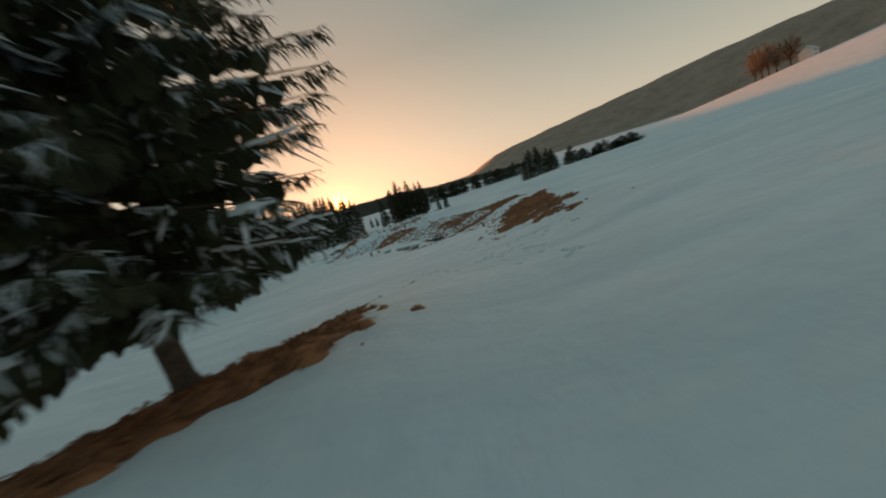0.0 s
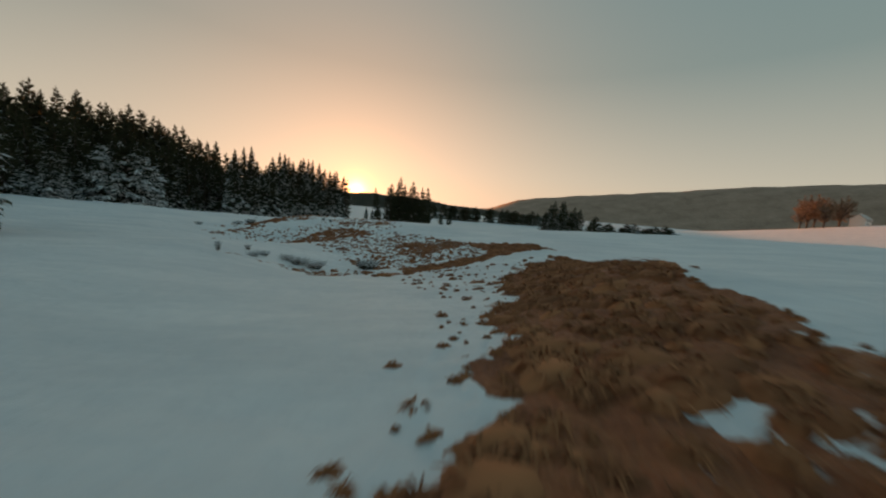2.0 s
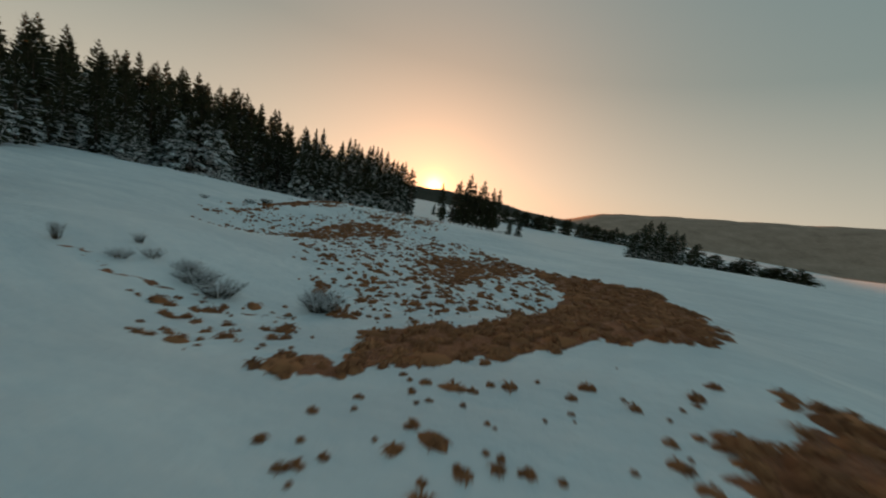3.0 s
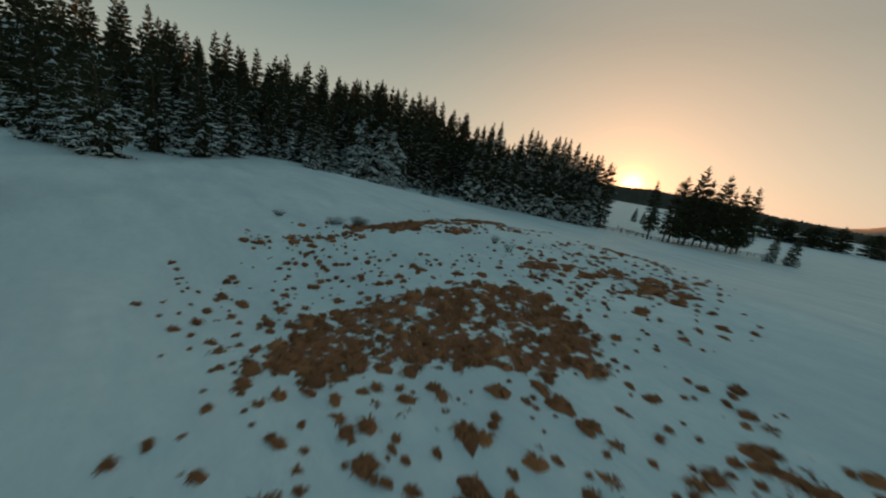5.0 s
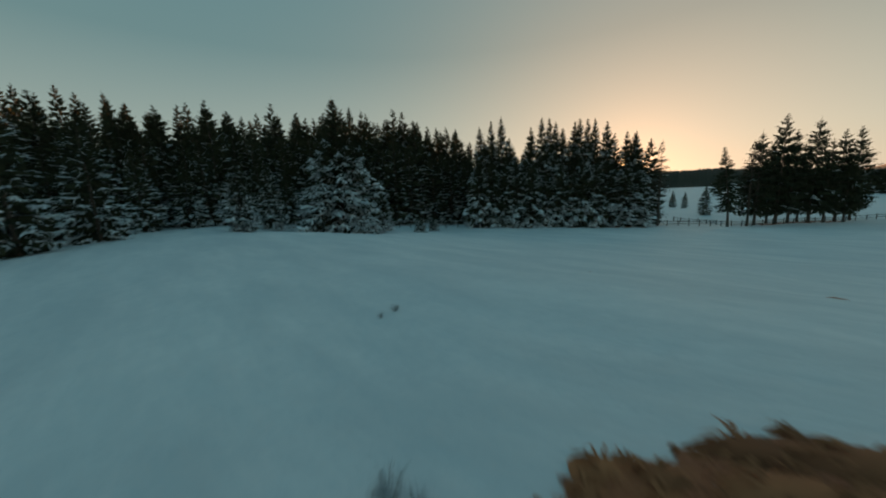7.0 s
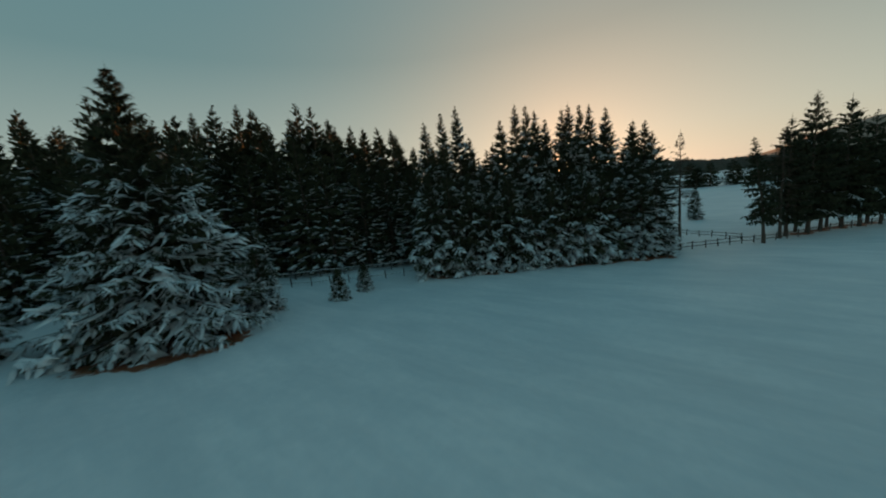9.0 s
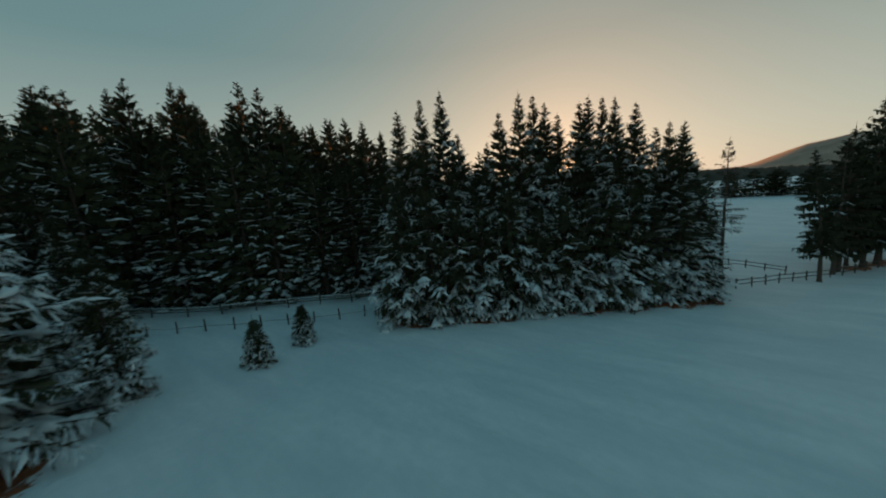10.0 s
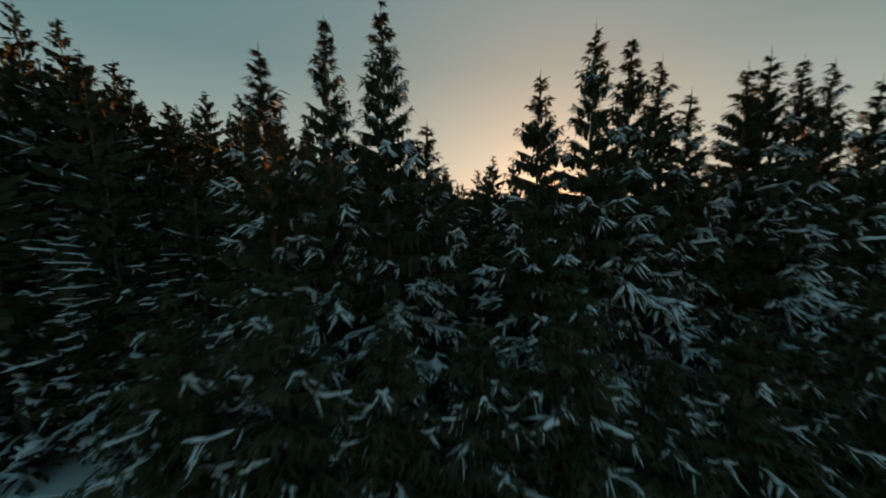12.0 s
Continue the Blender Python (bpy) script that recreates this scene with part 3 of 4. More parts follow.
                    sv.extend((p + sk - side * ws * f - UP * (0.4 * ws * f), p + sk + UP * (0.4 * ws * f + 0.02), p + sk + side * ws * f - UP * (0.4 * ws * f)))
                for c in range(cuts):
                    o = k + 3 * c
                    sf.extend(((o, o + 3, o + 4, o + 1), (o + 1, o + 4, o + 5, o + 2), (o + 2, o + 5, o + 3, o)))
                for _ in range(lobes):
                    p = spine(uni(s0 * 0.8, s1))
                    d = (out * uni(0.3, 1.0) + side * rng.choice((-1, 1)) * uni(0.3, 1) - UP * uni(0.2, 0.9)).normalized()
                    ln = uni(0.3, 0.9) * (0.35 + 0.28 * L) * min(1.0, 0.3 + 20 * fine)
                    k = len(sv)
                    b = d.cross(UP).normalized() * (ws * uni(0.12, 0.42))
                    mid = p + d * (ln * 0.4)
                    sv.extend((p, mid + b - UP * (0.2 * ws), p + d * ln, mid - b - UP * (0.2 * ws), mid + UP * (ws * 0.45)))
                    sf.extend(((k, k + 1, k + 4), (k + 1, k + 2, k + 4), (k + 2, k + 3, k + 4), (k + 3, k, k + 4)))
        h += whorl * uni(0.8, 1.2) * (0.6 if reach < 0.9 else 1.0)
    k = len(nv)
    top = stem(height - 0.01)
    for w in range(3):
        d = Vector((math.cos(w * 2.1), math.sin(w * 2.1), 0)) * 0.04
        nv.extend((top - UP * 0.6 + d, top - UP * 0.6 - d, top + UP * 0.45))
        nf.append((k + 3 * w, k + 3 * w + 1, k + 3 * w + 2))
    out = [("trunk", smooth(mesh_of("trunk", tv, tf, BARK))), ("needles", mesh_of("needles", nv, nf, leaves or NEEDLES))]
    if ff:
        out.append(("frost", mesh_of("frost", fv, ff, FROST)))
    if sf:
        out.append(("snow", smooth(mesh_of("snow", sv, sf, SNOW))))
    return out


def thing(name, parts, label, category, group=""):
    ob = new(name)
    tagged(ob, label, category, group)
    for n, me in parts:
        p = new(n, me)
        p.parent = ob
        if n in ("needles", "frost", "snow", "crown", "branchwork"):
            tagged(p, kind="stuff")
    return ob


SUNK = 0.05


def put_tree(kind, x, y, size=1.0, wide=None, turn=0.0, label="", lift=0.0):
    """A copy of a model tree on the ground at x, y."""
    m = Matrix.Translation((x, y, float(land(x, y)) - SUNK + lift)) @ Matrix.Rotation(turn, 4, "Z") @ Matrix.Diagonal((wide or size, wide or size, size, 1))
    if not kind.get("used"):
        kind["used"] = True
        kind["ob"].matrix_basis = m
        ob = kind["ob"]
    else:
        ob = copy_thing(kind["ob"], m)
        ob.scale = m.to_scale()
    if label:
        ob["label"] = label
    return ob


def model(seed, height, radius, slope, clear, whorl, per, twig, snow, frost, label, group="", **more):
    return {"ob": thing("spruce_tree", spruce_meshes(seed, height, radius, slope, clear, whorl, per, twig, snow, frost, **more), label, "tree", group)}


rng = random.Random(5)
WOOD = "spruces of the wood's edge"
tall_models = [model(20 + k, 24.0, 4.6, 0.46, 1.0, 0.75, 6, 0.92, 0.7, 0.08, "tall dark green spruce in a dense wood", WOOD, big=2.0, fine=0.12, sub=1, limbs=False, snow_top=0.8, lobes=1) for k in range(4)]
edge_models = [model(30 + k, 13.0, 3.7, 0.42, 0.4, 0.55, 6, 0.6, 0.8, 0.6, "middling spruce at the wood's edge, boughs white with frost", WOOD, big=1.6, snow_top=0.95, fine=0.08, sub=2, limbs=False, lobes=2) for k in range(3)]
row_models = [model(40 + k, 18.5, 3.4, 0.36, 0.3, 0.5, 7, 0.26, 0.62, 0.2, "slim dark spruce in a dense row, snow on its lower boughs", "spruces of the row", thin=0.08, big=2.8, snow_top=1.05, fine=0.036, sub=3, droop=0.62, heart=7, short=0.65, lobes=9) for k in range(5)]
low_models = [model(45 + k, 10.5, 3.3, 0.5, 0.3, 0.46, 7, 0.26, 0.62, 0.2, "shorter spruce in a dense row, boughs hung with snow", "spruces of the row", big=2.5, snow_top=1.3, fine=0.036, sub=3, droop=0.7, heart=7, short=0.65, lobes=6) for k in range(2)]
clump_models = [model(50 + k, 17.0, 3.5, 0.46, 2.6, 0.6, 6, 0.4, 0.12, 0.02, "dark spruce with a bare lower trunk beside the fence", "spruces of the clump", thin=0.10, fine=0.07, sub=3, heart=6, short=0.6) for k in range(3)]


def wood_height(y):
    return float(np.interp(y, (30, 55, 66, 78, 88, 98), (12.6, 13.8, 16.8, 20.0, 22.4, 24.2)))


def in_wood(x, y, tall):
    size = wood_height(y) / 24 * tall * rng.uniform(0.86, 1.08)
    put_tree(tall_models[rng.randrange(4)], x, y, size, wide=0.5 * size + 0.56, turn=rng.uniform(0, 6.28))


# the wood's edge, rows deep, along the far side of the meadow
for row, (x0, step, n, tall) in enumerate(((-71, 3.8, 18, 0.0), (-76, 4.8, 15, 0.90), (-82, 5.2, 16, 1.0), (-90, 6.2, 14, 1.08))):
    for k in range(n):
        y = 20 + k * step + rng.uniform(-1.2, 1.2)
        x = x0 + rng.uniform(-1.6, 1.6) - 8 * min(1, max(0, (y - 58) / 28))
        if row:
            in_wood(x, y, tall)
        else:
            put_tree(edge_models[rng.randrange(3)], x, y, rng.uniform(0.6, 0.95), turn=rng.uniform(0, 6.28))
# the tallest of the wood, that stand over the others
for x, y, h in ((-92.8, 86.8, 22.0), (-91.9, 88.2, 22.2), (-88.6, 92.9, 24.3), (-87.5, 94.4, 20.7), (-85.5, 97.1, 23.5), (-82.1, 101.7, 24.5), (-80.9, 103.3, 24.0), (-79.1, 105.8, 21.0), (-77.9, 107.4, 19.8), (-76.6, 109.2, 20.8), (-75.3, 110.9, 20.9), (-74.0, 112.7, 20.5), (-83.9, 50.3, 17.3), (-85.7, 54.8, 16.8), (-86.7, 57.6, 15.4), (-87.3, 59.1, 15.8), (-88.4, 62.0, 17.9), (-91.1, 69.1, 20.6), (-92.4, 72.4, 19.9), (-95.7, 80.9, 20.2), (-97.9, 86.7, 23.7)):
    put_tree(tall_models[rng.randrange(4)], x, y, h / 24, wide=0.5 * h / 24 + 0.55, turn=rng.uniform(0, 6.28))
# the wood goes on up the hillside behind
far_models = [model(80 + k, 21.0, 4.2, 0.42, 0.6, 1.3, 5, 1.3, 0.25, 0.0, "dark spruce on the wooded hillside behind the meadow", "spruces of the hillside", big=2.2, fine=0.24, sub=1, limbs=False, heart=4, lobes=1) for k in range(2)]
for row, (far, step) in enumerate(((128, 3.0), (155, 2.7), (185, 2.4), (215, 2.2))):
    for k in range(int(82 / step)):
        w = radians(36 + k * step + rng.uniform(-0.8, 0.8))
        d = far + rng.uniform(-9, 9)
        put_tree(far_models[k % 2], -d * math.sin(w), 50 + d * math.cos(w), rng.uniform(0.8, 1.08), wide=1.0, turn=rng.uniform(0, 6.28))
# the wood turns in behind the fence, towards the row of spruces
for row in range(4):
    for k in range(8):
        u = k / 7
        off = 1.5 + 4.2 * row
        in_wood(-84 + 19 * u - 0.7 * off + rng.uniform(-1, 1), 89 + 17 * u + 0.7 * off + rng.uniform(-1, 1), (0.72, 0.84, 0.88, 0.92)[row] * (1 - 0.2 * min(1, max(0, (u - 0.55) / 0.2))))
# the wood behind the row of spruces
for k in range(14):
    put_tree(tall_models[k % 4], -72 + 2.4 * k + rng.uniform(-1, 1), 117 + 1.1 * k + rng.uniform(-2, 2), rng.uniform(0.66, 0.74), wide=0.85, turn=rng.uniform(0, 6.28))
# the row of spruces that stands out into the meadow
ROW_TOPS = ((-60.1, 104.6, 0.95), (-58.6, 105.9, 0.99), (-57.2, 107, 1.03), (-56.2, 107.9, 0.84), (-53.3, 110.3, 0.93), (-51.9, 111.5, 1.01), (-50.9, 112.4, 0.99), (-50.1, 113.1, 0.96), (-49.2, 113.8, 0.91), (-47.6, 115.1, 0.96), (-47.0, 115.6, 0.99), (-46, 116.5, 0.98), (-45.1, 117.3, 0.98), (-43.6, 118.5, 0.95), (-41.1, 120.6, 0.86), (-40, 121.5, 0.86))
for k, (x, y, size) in enumerate(ROW_TOPS):
    put_tree(row_models[k % 5], x, y, size, wide=rng.uniform(0.78, 0.9), turn=rng.uniform(0, 6.28))
for k in range(13):
    u = k / 12
    x, y = -57.6 + 19.4 * u + rng.uniform(-0.4, 0.4), 101.4 + 17.1 * u + rng.uniform(-0.4, 0.4)
    if k < 10:
        put_tree(low_models[k % 2], x, y, rng.uniform(0.85, 1.1), turn=rng.uniform(0, 6.28))
    else:
        put_tree(row_models[k % 5], x, y, rng.uniform(0.48, 0.62), wide=rng.uniform(0.75, 0.95), turn=rng.uniform(0, 6.28), label="shorter snowy spruce at the foot of a dense row")
for k in range(11):
    u = k / 10
    put_tree(tall_models[rng.randrange(4)], -61 + 19.5 * u + rng.uniform(-0.6, 0.6), 108 + 17 * u + rng.uniform(-0.6, 0.6), rng.uniform(0.48, 0.56), wide=0.8, turn=rng.uniform(0, 6.28))
# clump of trees beyond the gap
for k, (x, y, h) in enumerate(((-25.4, 138.2, 16.2), (-22.8, 141.2, 18.7), (-21.3, 143.0, 16.0), (-18.8, 145.8, 18.0), (-15.6, 149.5, 15.9), (-13.7, 151.8, 16.2), (-24.0, 141.5, 14.5), (-20.2, 146.0, 13.8), (-17.0, 146.6, 14.2), (-14.6, 148.6, 13.0))):
    put_tree(clump_models[k % 3], x, y, h / 17, turn=rng.uniform(0, 6.28))
lone = model(60, 13.8, 2.3, 0.36, 3.4, 0.5, 6, 0.26, 0.1, 0.0, "lone spruce with a slanting bare trunk by the fence", lean=-1.4, thin=0.15, fine=0.05, sub=3, heart=6, short=0.5, droop=0.5)
put_tree(lone, -28.2, 131.5, 0.97)
bare = [model(61 + k, 15.5 - k, 2.1, 0.34, 6.5 - 3 * k, 0.5, 5, 0.22, 0.0, 0.0, "thin nearly leafless tree beside the fence", "thin trees", thin=0.2, leaves=TWIGS, heart=1, short=0.05, fine=0.02, sub=3, droop=0.15) for k in range(2)]
put_tree(bare[0], -36.6, 123.6, 0.93)
put_tree(bare[1], -26.2, 136.6, 1.0)
# trees farther off on the meadow
for k in range(8):
    put_tree(tall_models[k % 4], 34.5 + 11.5 * k / 7 + rng.uniform(-0.6, 0.6), 155.7 - 4.7 * k / 7 + rng.uniform(-1, 1), (0.44, 0.55, 0.61, 0.61, 0.6, 0.46, 0.52, 0.5)[k], wide=0.72, turn=k, label="dark spruce in a far clump on the snowy field")
for (ax, ay), (bx, by), n in (((-50, 300), (11, 300), 14), ((11, 300), (82, 335), 14), ((82, 330), (86, 230), 5), ((80, 215), (100, 176), 11)):
    for k in range(n):
        u = (k + rng.uniform(0, 0.9)) / n
        put_tree(far_models[k % 2], ax + (bx - ax) * u + rng.uniform(-4, 4), ay + (by - ay) * u + rng.uniform(-4, 4), rng.uniform(0.5, 0.68) if ay > 250 else rng.uniform(0.28, 0.44), wide=rng.uniform(1.3, 2.0), turn=k, label="dark spruce in a far line across the field")
for x, y, z in ((-7.6, 149, 0.5), (-4.3, 151, 0.54), (-50, 193, 0.45), (-36, 160, 0.55), (-46, 190, 0.4)):
    put_tree(edge_models[1], x, y, z, turn=x, label="small dark spruce alone on the snow")
# trees that stand alone near the way
first = model(70, 18.0, 4.8, 0.78, 1.95, 0.44, 8, 0.13, 0.55, 0.12, "large old spruce over bare brown ground, snow on its boughs", big=0.85, snow_top=0.85, droop=0.28, fine=0.024, sub=4, girth=0.95, heart=16, short=0.35, lobes=7)
put_tree(first, -7.46, 5.06, 0.82)
broad = model(71, 15.6, 6.4, 0.43, 0.5, 0.46, 9, 0.19, 0.95, 0.5, "broad spruce with sweeping snow-laden lower boughs", snow_top=0.72, droop=0.27, big=2.1, fine=0.034, sub=3, heart=9, short=0.5, lobes=7, skirt=0.28)
put_tree(broad, -62.7, 78.4, 1.14)
young = model(72, 8.4, 2.1, 0.36, 0.25, 0.3, 7, 0.16, 1.0, 0.65, "young spruce with frosted boughs on a snowy bank", "young spruces", big=1.9, snow_top=1.0, heart=6, short=0.6)
put_tree(young, -62.6, 84.5, 1.0)
put_tree(young, -79, 83.4, 1.3, turn=5)
put_tree(young, -75.5, 84.5, 1.1, turn=3)
put_tree(young, -61.5, 66.0, 0.95, turn=2)
put_tree(young, -65.5, 70.2, 1.0, turn=4)
put_tree(young, -67.5, 76.0, 0.9, turn=1)
sapling = model(73, 3.0, 1.05, 0.46, 0.05, 0.16, 7, 0.1, 1.3, 0.4, "little frosted spruce sapling in the snow", "saplings", snow_top=1.6, big=1.9)
put_tree(sapling, -61.2, 90.7, 1.05)
put_tree(sapling, -62.1, 94.4, 1.0, turn=2)
standing = model(75, 16.8, 3.7, 0.36, 0.5, 0.42, 8, 0.3, 0.8, 0.15, "tall spruce standing out from the wood's edge", big=1.6, snow_top=0.85, fine=0.05, sub=2, heart=6, short=0.7)
put_tree(standing, -29.4, 35.4, 0.97)
for x, y, z in ((-49, 42.8, 0.78), (-54, 41, 0.74), (-57, 38.5, 0.78)):
    put_tree(edge_models[0], x, y, z, turn=x, label="middling spruce with a bare foot and frosted boughs")
for x, y, z in ((-58, 51, 0.9), (-62, 55, 0.85), (-60, 47, 0.95)):
    put_tree(edge_models[2], x, y, z, turn=x)


# ---- grass, shrubs and twigs ----
def grass_tussocks():
    """Withered clumps that come through the thin snow: low rounded cushions with a fringe of drooping blades."""
    rg = np.random.RandomState(11)
    gx, gy = np.meshgrid(np.arange(-24, 13, 0.3), np.arange(2, 68, 0.3))
    xs, ys = (q.ravel() + rg.uniform(-0.17, 0.17, q.size) for q in (gx, gy))
    b = bareness(xs, ys, narrow=False)
    keep = (b > 0.06) & (rg.uniform(0, 1, len(xs)) < np.clip(b * 1.2 - 0.03, 0, 0.85))
    xs, ys, b = xs[keep], ys[keep], b[keep]
    n = len(xs)
    size = np.clip(np.exp(rg.normal(0, 0.55, n)), 0.35, 2.3) * (0.035 + 0.085 * np.minimum(b, 1))
    # cushions
    sides = 9
    turn = rg.uniform(0, 6.28, (n, 1)) + np.arange(sides) * 2 * math.pi / sides
    out = size[:, None] * rg.uniform(0.7, 1.25, (n, sides))
    long, way = rg.uniform(0.9, 1.9, (n, 1)), rg.uniform(-0.6, 0.6, (n, 1))
    rings = []
    for f, h in ((1.15, -0.2), (0.75, 0.24)):
        u, w = np.cos(turn) * out * f * long, np.sin(turn) * out * f
        x, y = xs[:, None] + u * np.cos(way) - w * np.sin(way), ys[:, None] + u * np.sin(way) + w * np.cos(way)
        rings.append(np.stack([x, y, land(x, y) + size[:, None] * (h + rg.uniform(-0.12, 0.12, (n, sides)))], -1))
    top = np.stack([xs, ys, land(xs, ys) + size * 0.36], -1)[:, None]
    v = np.concatenate(rings + [top], 1).reshape(-1, 3)
    faces, step = [], 2 * sides + 1
    for k in range(n):
        o = k * step
        for c in range(sides):
            d = (c + 1) % sides
            faces.append((o + c, o + d, o + sides + d, o + sides + c))
            faces.append((o + sides + c, o + sides + d, o + 2 * sides))
    # blades
    blades = 20
    X, Y, S = (np.repeat(q, blades) for q in (xs, ys, size))
    Z = land(X, Y)
    a = rg.uniform(0, 6.283, len(X))
    reach = S * rg.uniform(0.8, 1.6, len(X))
    high = np.minimum(S, 0.16) * rg.uniform(0.25, 0.75, len(X))
    w = (0.004 + 0.04 * S) * rg.uniform(0.6, 1.5, len(X))
    dx, dy = np.cos(a), np.sin(a)
    rows = []
    for f, h, ww in ((0.2, 0.3, 0.8), (0.65, 1.0, 1.3), (1.15, 0.0, 0.3)):
        px, py, pz = X + dx * reach * f, Y + dy * reach * f, Z + high * h + 0.01
        rows.append((px - dy * w * ww, py + dx * w * ww, pz))
        rows.append((px + dy * w * ww, py - dx * w * ww, pz))
    bv = np.stack([np.stack(r, -1) for r in rows], 1).reshape(-1, 3)
    k = len(v) + (np.arange(len(X)) * 6)[:, None]
    bf = np.concatenate([k + np.array((2 * j, 2 * j + 1, 2 * j + 3, 2 * j + 2)) for j in range(2)])
    ob = new("grass", smooth(mesh_of("grass", np.concatenate([v, bv]).tolist(), faces + bf.tolist(), GRASS)))
    tagged(ob, "clumps of withered brown grass poking through thin snow", "grass", kind="stuff")


grass_tussocks()


def shrub_mesh(seed, high, wide, stems, mat):
    rg = random.Random(seed)
    v, f, sv, sf = [], [], [], []
    for _ in range(stems):
        a, r = rg.uniform(0, 6.28), wide * rg.random() ** 0.6
        p = Vector((0.35 * r * math.cos(a), 0.35 * r * math.sin(a), -0.05))
        q = Vector((r * math.cos(a), r * math.sin(a), high * rg.uniform(0.5, 1.0)))
        m = p.lerp(q, 0.55) + Vector((0, 0, 0.1 * high))
        tube(p, m, 0.005, 0.004, 3, v, f)
        tube(m, q, 0.004, 0.002, 3, v, f)
        for _ in range(4):
            b = m.lerp(q, rg.uniform(0, 1))
            d = Vector((rg.uniform(-1, 1), rg.uniform(-1, 1), rg.uniform(0.0, 0.9))).normalized() * rg.uniform(0.05, 0.16)
            V, F = (sv, sf) if rg.random() < 0.85 else (v, f)
            tube(b, b + d, 0.005 if V is sv else 0.003, 0.002, 3, V, F)
    return [("branchwork", mesh_of("branchwork", v, f, mat)), ("frost", mesh_of("frost", sv, sf, FROST))]


def shrub(x, y, high, wide, stems, seed):
    ob = thing("shrub", shrub_mesh(seed, high, wide, stems, TWIGS), "low leafless shrub with frosted twigs in the snow", "shrub", "shrubs in the hollow")
    ob.location = (x, y, float(land(x, y)))


for k, (x, y, h, w, n) in enumerate(((-4.8, 37.1, 0.55, 0.75, 260), (-5.3, 37.6, 0.4, 0.5, 140), (-7.5, 36.2, 0.45, 0.7, 180), (-8.5, 36.3, 0.4, 0.7, 160), (-9.3, 36.6, 0.3, 0.5, 90), (-12.1, 35.0, 0.5, 0.22, 40), (-11.7, 36.8, 0.3, 0.25, 40), (-10.6, 35.6, 0.25, 0.4, 60), (-10.5, 36.4, 0.25, 0.4, 60), (-22.0, 52.9, 0.4, 0.6, 140), (-22.8, 52.0, 0.35, 0.6, 110), (-22.5, 53.2, 0.3, 0.4, 80), (-15.6, 56.3, 0.4, 0.25, 40), (-14.6, 56.0, 0.35, 0.25, 36), (-22.3, 58.75, 0.2, 0.18, 40), (-21.9, 58.8, 0.16, 0.16, 30), (-27.3, 62.3, 0.13, 0.12, 16), (-27.2, 61.8, 0.1, 0.09, 10), (-25.4, 50.0, 0.3, 0.4, 70))):
    shrub(x, y, h, w, n, 300 + k)


# ---- fences ----
def block(x, y, z):
    bm = bmesh.new()
    bmesh.ops.create_cube(bm, size=1, matrix=Matrix.Diagonal((x, y, z, 1)))
    bmesh.ops.bevel(bm, geom=bm.edges[:], offset=min(x, y, z) * 0.18, segments=1, affect="EDGES")
    return bm


def from_bm(name, bm, mat):
    me = bpy.data.meshes.new(name)
    bm.to_mesh(me)
    bm.free()
    me.materials.append(mat)
    return me


POST = from_bm("post", block(0.11, 0.11, 1.25), RAILWOOD)
RAIL = from_bm("rail", block(1.0, 0.05, 0.08), RAILWOOD)
CAP = from_bm("snow_cap", block(1.0, 0.08, 0.06), SNOW)


def fence(x0, y0, x1, y1, gap, heights, label, snowy=False, seed=0, slim=1.0):
    """Posts and rails along a line; each post and rail a part."""
    rg = random.Random(seed)
    ob = tagged(new("fence"), label, "fence")
    ob.location = (x0, y0, float(land(x0, y0)))
    n = max(1, round(math.hypot(x1 - x0, y1 - y0) / gap))
    at = []
    for k in range(n + 1):
        u = k / n
        x, y = x0 + (x1 - x0) * u + rg.uniform(-0.05, 0.05), y0 + (y1 - y0) * u + rg.uniform(-0.05, 0.05)
        at.append(Vector((x, y, float(land(x, y)))))
        p = new("post", POST)
        p.parent = ob
        p.matrix_local = Matrix.Translation(at[-1] - ob.location + Vector((0, 0, 0.42 + rg.uniform(-0.06, 0.06)))) @ Euler((rg.uniform(-0.06, 0.06), rg.uniform(-0.06, 0.06), rg.uniform(0, 1.5))).to_matrix().to_4x4()
    for a, b in zip(at, at[1:]):
        for h in heights:
            d = b - a
            mid = (a + b) / 2 - ob.location + Vector((0, 0, h + rg.uniform(-0.03, 0.03)))
            turn = d.to_track_quat("X", "Z").to_matrix().to_4x4()
            turn = turn @ Matrix.Rotation(rg.uniform(-0.025, 0.025), 4, "Y")
            r = new("rail", RAIL)
            r.parent = ob
            r.matrix_local = Matrix.Translation(mid) @ turn @ Matrix.Diagonal((d.length * 1.04, slim, slim, 1))
            if snowy and h == heights[-1]:
                c = new("snow_cap", CAP)
                c.parent = r
                c.matrix_local = Matrix.Translation((0, 0, 0.068)) @ Matrix.Diagonal((0.98, 1, 1, 1))


fence(-60.8, 101.8, -81, 80, 2.2, (0.45,), "weathered wooden fence of posts and one thin rail in the snow", True, seed=1, slim=0.5)
fence(-64.5, 104.5, -86, 82.8, 3.2, (0.45, 0.8), "wooden rail fence with snow on its top rail, before the wood", True, seed=2)
fence(-36.5, 122.6, -23, 139.5, 1.9, (0.42, 0.82), "weathered wooden rail fence across the gap in the trees", seed=3)
fence(-23, 139.5, -8, 157, 1.9, (0.42, 0.82), "weathered wooden rail fence behind a clump of spruces", seed=4)
fence(-38, 140.5, -30.2, 134.8, 1.8, (0.42, 0.82), "short wooden rail fence in the farther field", seed=5)


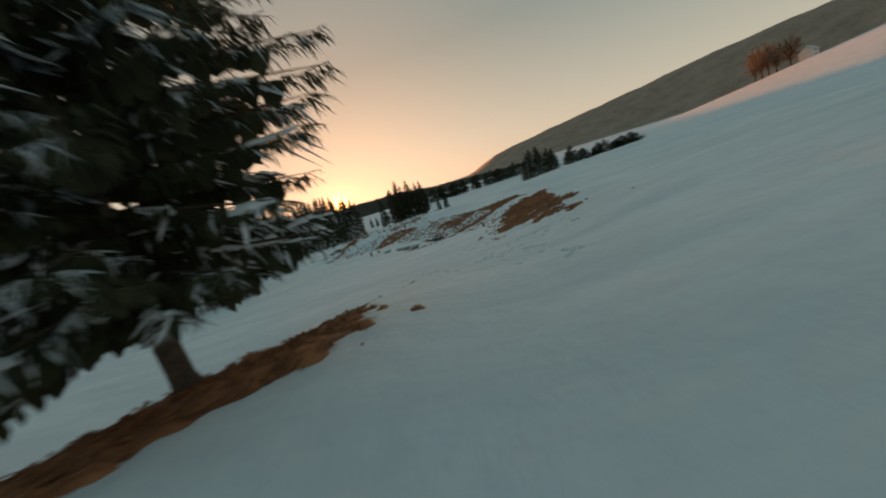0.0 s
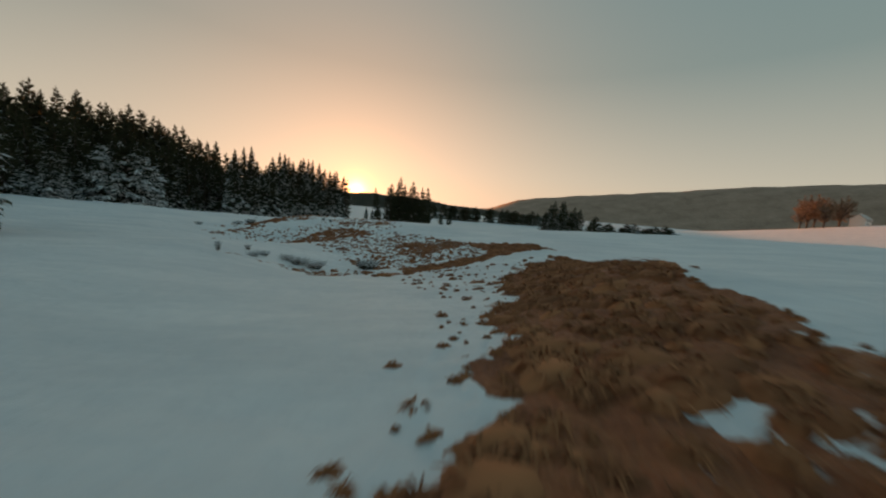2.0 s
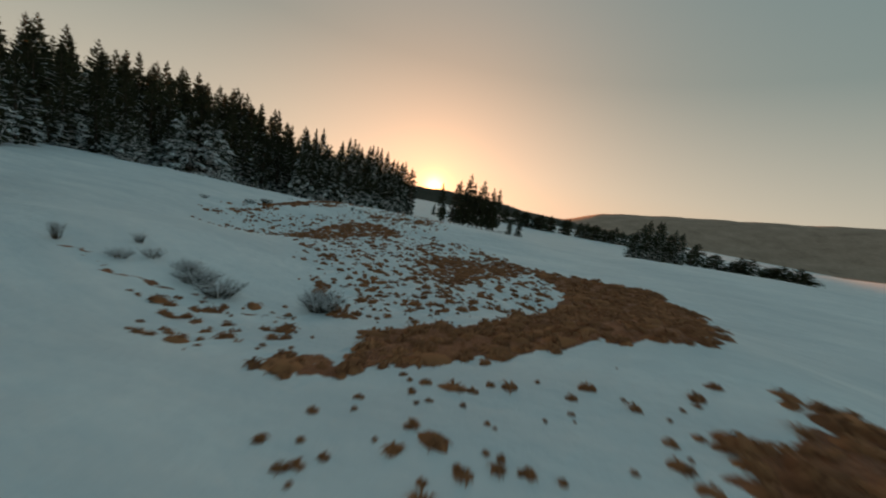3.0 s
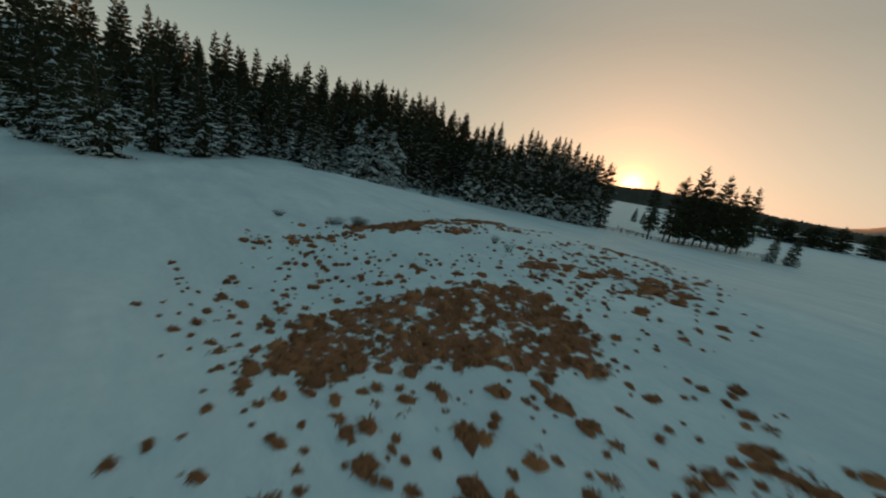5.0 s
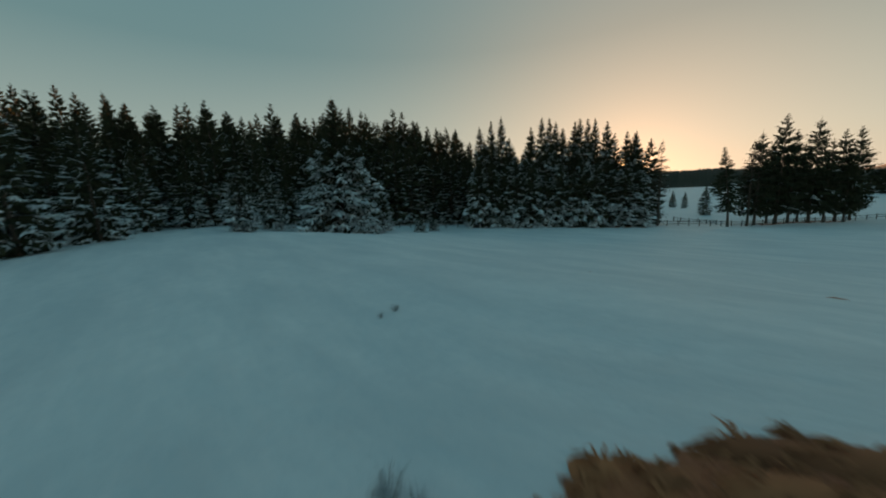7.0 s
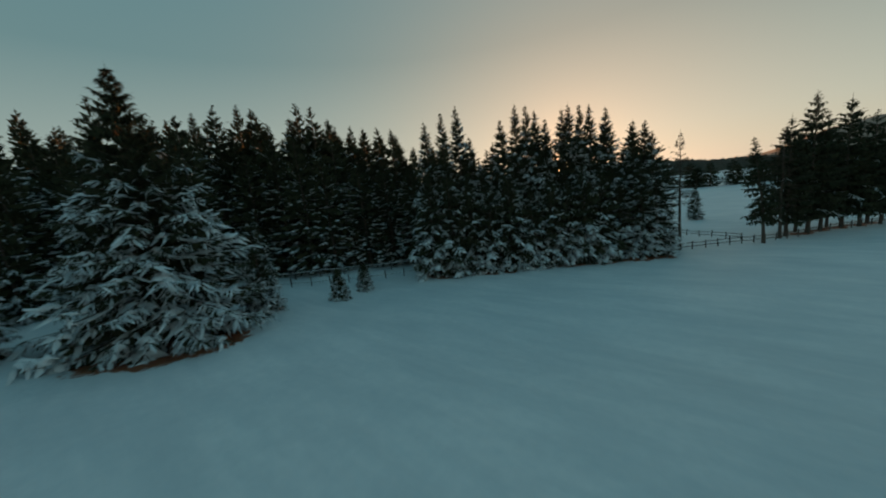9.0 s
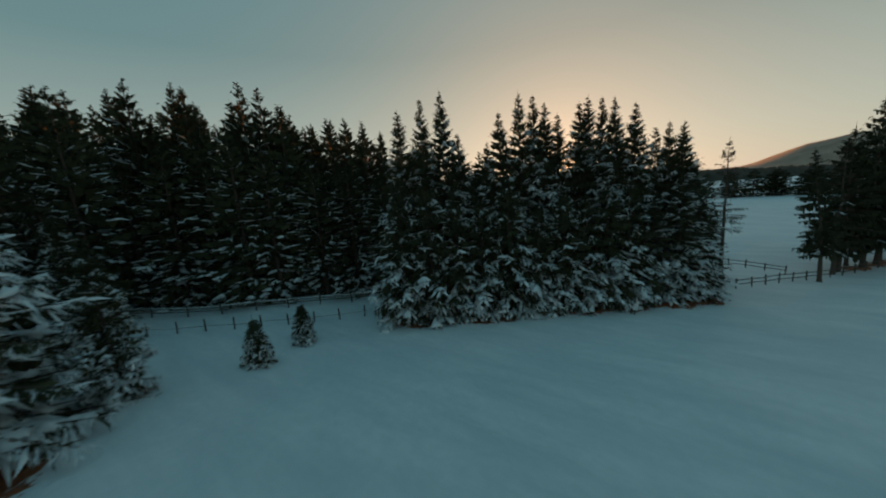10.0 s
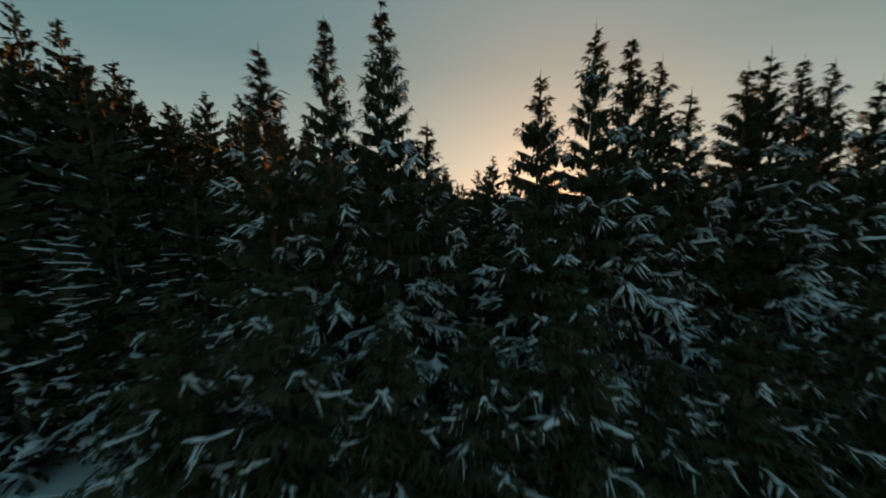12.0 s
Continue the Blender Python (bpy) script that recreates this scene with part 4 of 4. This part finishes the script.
# ---- house and trees on the sunlit slope ----
def slab(x0, x1, y0, y1, z0, z1):
    bm = bmesh.new()
    bmesh.ops.create_cube(bm, size=1, matrix=Matrix.Translation(((x0 + x1) / 2, (y0 + y1) / 2, (z0 + z1) / 2)) @ Matrix.Diagonal((x1 - x0, y1 - y0, z1 - z0, 1)))
    return bm


def house(x, y, turn):
    ob = tagged(new("house"), "small white plastered house with a snowy gable roof", "house")
    ob.matrix_basis = Matrix.Translation((x, y, float(land(x, y)) - 0.6)) @ Matrix.Rotation(turn, 4, "Z")
    gable = mesh_of("wall", [(-5, -4, 0), (5, -4, 0), (5, 4, 0), (-5, 4, 0), (-5, -4, 5.6), (5, -4, 5.6), (5, 4, 5.6), (-5, 4, 5.6), (-5, 0, 8.8), (5, 0, 8.8)],
                    [(0, 1, 5, 4), (2, 3, 7, 6), (1, 2, 6, 9, 5), (3, 0, 4, 8, 7), (4, 5, 9, 8), (6, 7, 8, 9)], PLASTER)
    new("wall", gable).parent = ob
    for side in (-1, 1):
        r = new("roof", mesh_of("roof", [(-5.6, side * 4.7, 5.25), (5.6, side * 4.7, 5.25), (5.6, 0, 9.05), (-5.6, 0, 9.05), (-5.6, side * 4.7, 5.5), (5.6, side * 4.7, 5.5), (5.6, 0, 9.35), (-5.6, 0, 9.35)],
                                [(0, 1, 2, 3), (4, 5, 6, 7), (0, 1, 5, 4), (1, 2, 6, 5), (3, 0, 4, 7), (2, 3, 7, 6)], ROOFTILE))
        r.parent = ob
    c = new("chimney", from_bm("chimney", slab(1.5, 2.3, 0.8, 1.6, 7.5, 10.3), PLASTER))
    c.parent = ob
    for fx, fz in ((-2.6, 1.4), (0, 1.4), (2.6, 1.4), (-2.6, 3.9), (0, 3.9), (2.6, 3.9)):
        for side in (-1, 1):
            w = new("window", from_bm("window", slab(fx - 0.6, fx + 0.6, side * 4.0 - 0.05, side * 4.0 + 0.05, fz - 0.1, fz + 1.4), PLASTER))
            w.parent = ob
            pane = new("pane", from_bm("pane", slab(fx - 0.5, fx + 0.5, side * 4.0 - 0.07, side * 4.0 + 0.07, fz, fz + 1.3), GLASS))
            pane.parent = w


house(297, 283, radians(25))


def broadleaf_mesh(seed, high):
    """A leafless crown: limbs from the trunk to points all through an egg-shaped crown, and fine twigs on them."""
    rg = random.Random(seed)
    v, f, lv, lf = [], [], [], []
    tube((0, 0, -0.4), (0.1, 0, high * 0.45), high * 0.022, high * 0.014, 7, v, f)
    for _ in range(46):
        p = Vector((0.1, 0, high * rg.uniform(0.14, 0.45)))
        d = Vector((rg.uniform(-1, 1), rg.uniform(-1, 1), rg.uniform(-0.5, 1)))
        d = d.normalized() * rg.uniform(0.75, 1.05)
        q = Vector((d.x * 0.33, d.y * 0.33, 0.56 + d.z * 0.44)) * high
        m = p.lerp(q, 0.5) + Vector((0, 0, 0.04 * high))
        tube(p, m, high * 0.007, high * 0.005, 4, v, f)
        tube(m, q, high * 0.005, high * 0.002, 3, v, f)
        for _ in range(34):
            b = m.lerp(q, rg.random() ** 0.7)
            e = Vector((rg.uniform(-1, 1), rg.uniform(-1, 1), rg.uniform(-0.4, 1))).normalized() * (high * rg.uniform(0.04, 0.10))
            o = e.orthogonal().normalized() * (high * 0.006)
            k = len(lv)
            lv.extend((b - o, b + o, b + e))
            lf.append((k, k + 1, k + 2))
    return [("trunk", mesh_of("trunk", v, f, BARK)), ("crown", mesh_of("crown", lv, lf, SUNLIT_TWIGS))]


leafless = {"ob": thing("broadleaf_tree", broadleaf_mesh(9, 15), "leafless round-crowned tree on the sunlit slope", "tree", "trees by the house")}
for x, y, z in ((292, 292, 1.3), (284, 284, 1.6), (277, 288, 1.3), (280, 298, 1.8), (268, 291, 1.8), (271, 282, 1.4), (261, 289, 1.4), (345, 245, 1.0), (352, 238, 0.8), (366, 225, 1.0)):
    put_tree(leafless, x, y, z, turn=x)


# ---- distance ----
def ridge(name, dist, depth, stops, seed, label, material=HAZY_HILL, n=260, base=-12, jag=0.015):
    """A range of hills: heights in degrees over the eye, at bearings to the left of ahead."""
    rg = random.Random(seed)
    stops = sorted(stops)
    az = np.linspace(stops[0][0], stops[-1][0], n)
    el = np.interp(az, [q[0] for q in stops], [q[1] for q in stops])
    v, f = [], []
    rows = 9
    for a, e in zip(az, el):
        wob = sum(math.sin(a * w * 0.9 + seed * w) / w for w in (1.3, 2.9, 6.1, 11.7)) * 0.06 + rg.uniform(-jag, jag)
        top = dist * math.tan(radians(e + wob)) + 4
        for r in range(rows):
            q = r / (rows - 1)
            d = dist + depth * (q - 1)
            z = base + (top - base) * math.sin(q * math.pi / 2) ** 1.4 + (rg.uniform(-1, 1) * jag * dist * 0.02 if 0 < r < rows - 1 else 0)
            v.append((-d * math.sin(radians(a)), d * math.cos(radians(a)), z))
    for i in range(n - 1):
        for r in range(rows - 1):
            o = i * rows + r
            f.append((o, o + 1, o + rows + 1, o + rows))
    return tagged(new(name, smooth(mesh_of(name, v, f, material))), label, "hill", kind="structure")


# the range's haze is only the pale tone painted into its material
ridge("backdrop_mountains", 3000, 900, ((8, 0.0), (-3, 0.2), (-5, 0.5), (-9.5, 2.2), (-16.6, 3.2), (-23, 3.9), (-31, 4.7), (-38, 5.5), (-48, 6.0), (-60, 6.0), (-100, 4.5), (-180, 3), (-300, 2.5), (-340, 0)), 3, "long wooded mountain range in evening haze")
ridge("backdrop_hill", 900, 260, ((60, 0.6), (40, 0.9), (19.5, 0.95), (16, 1.15), (8, 1.0), (2, 0.3), (-4, 0.0), (-14, -0.4)), 7, "low hill dark with forest", FARWOOD, n=900, jag=0.1)
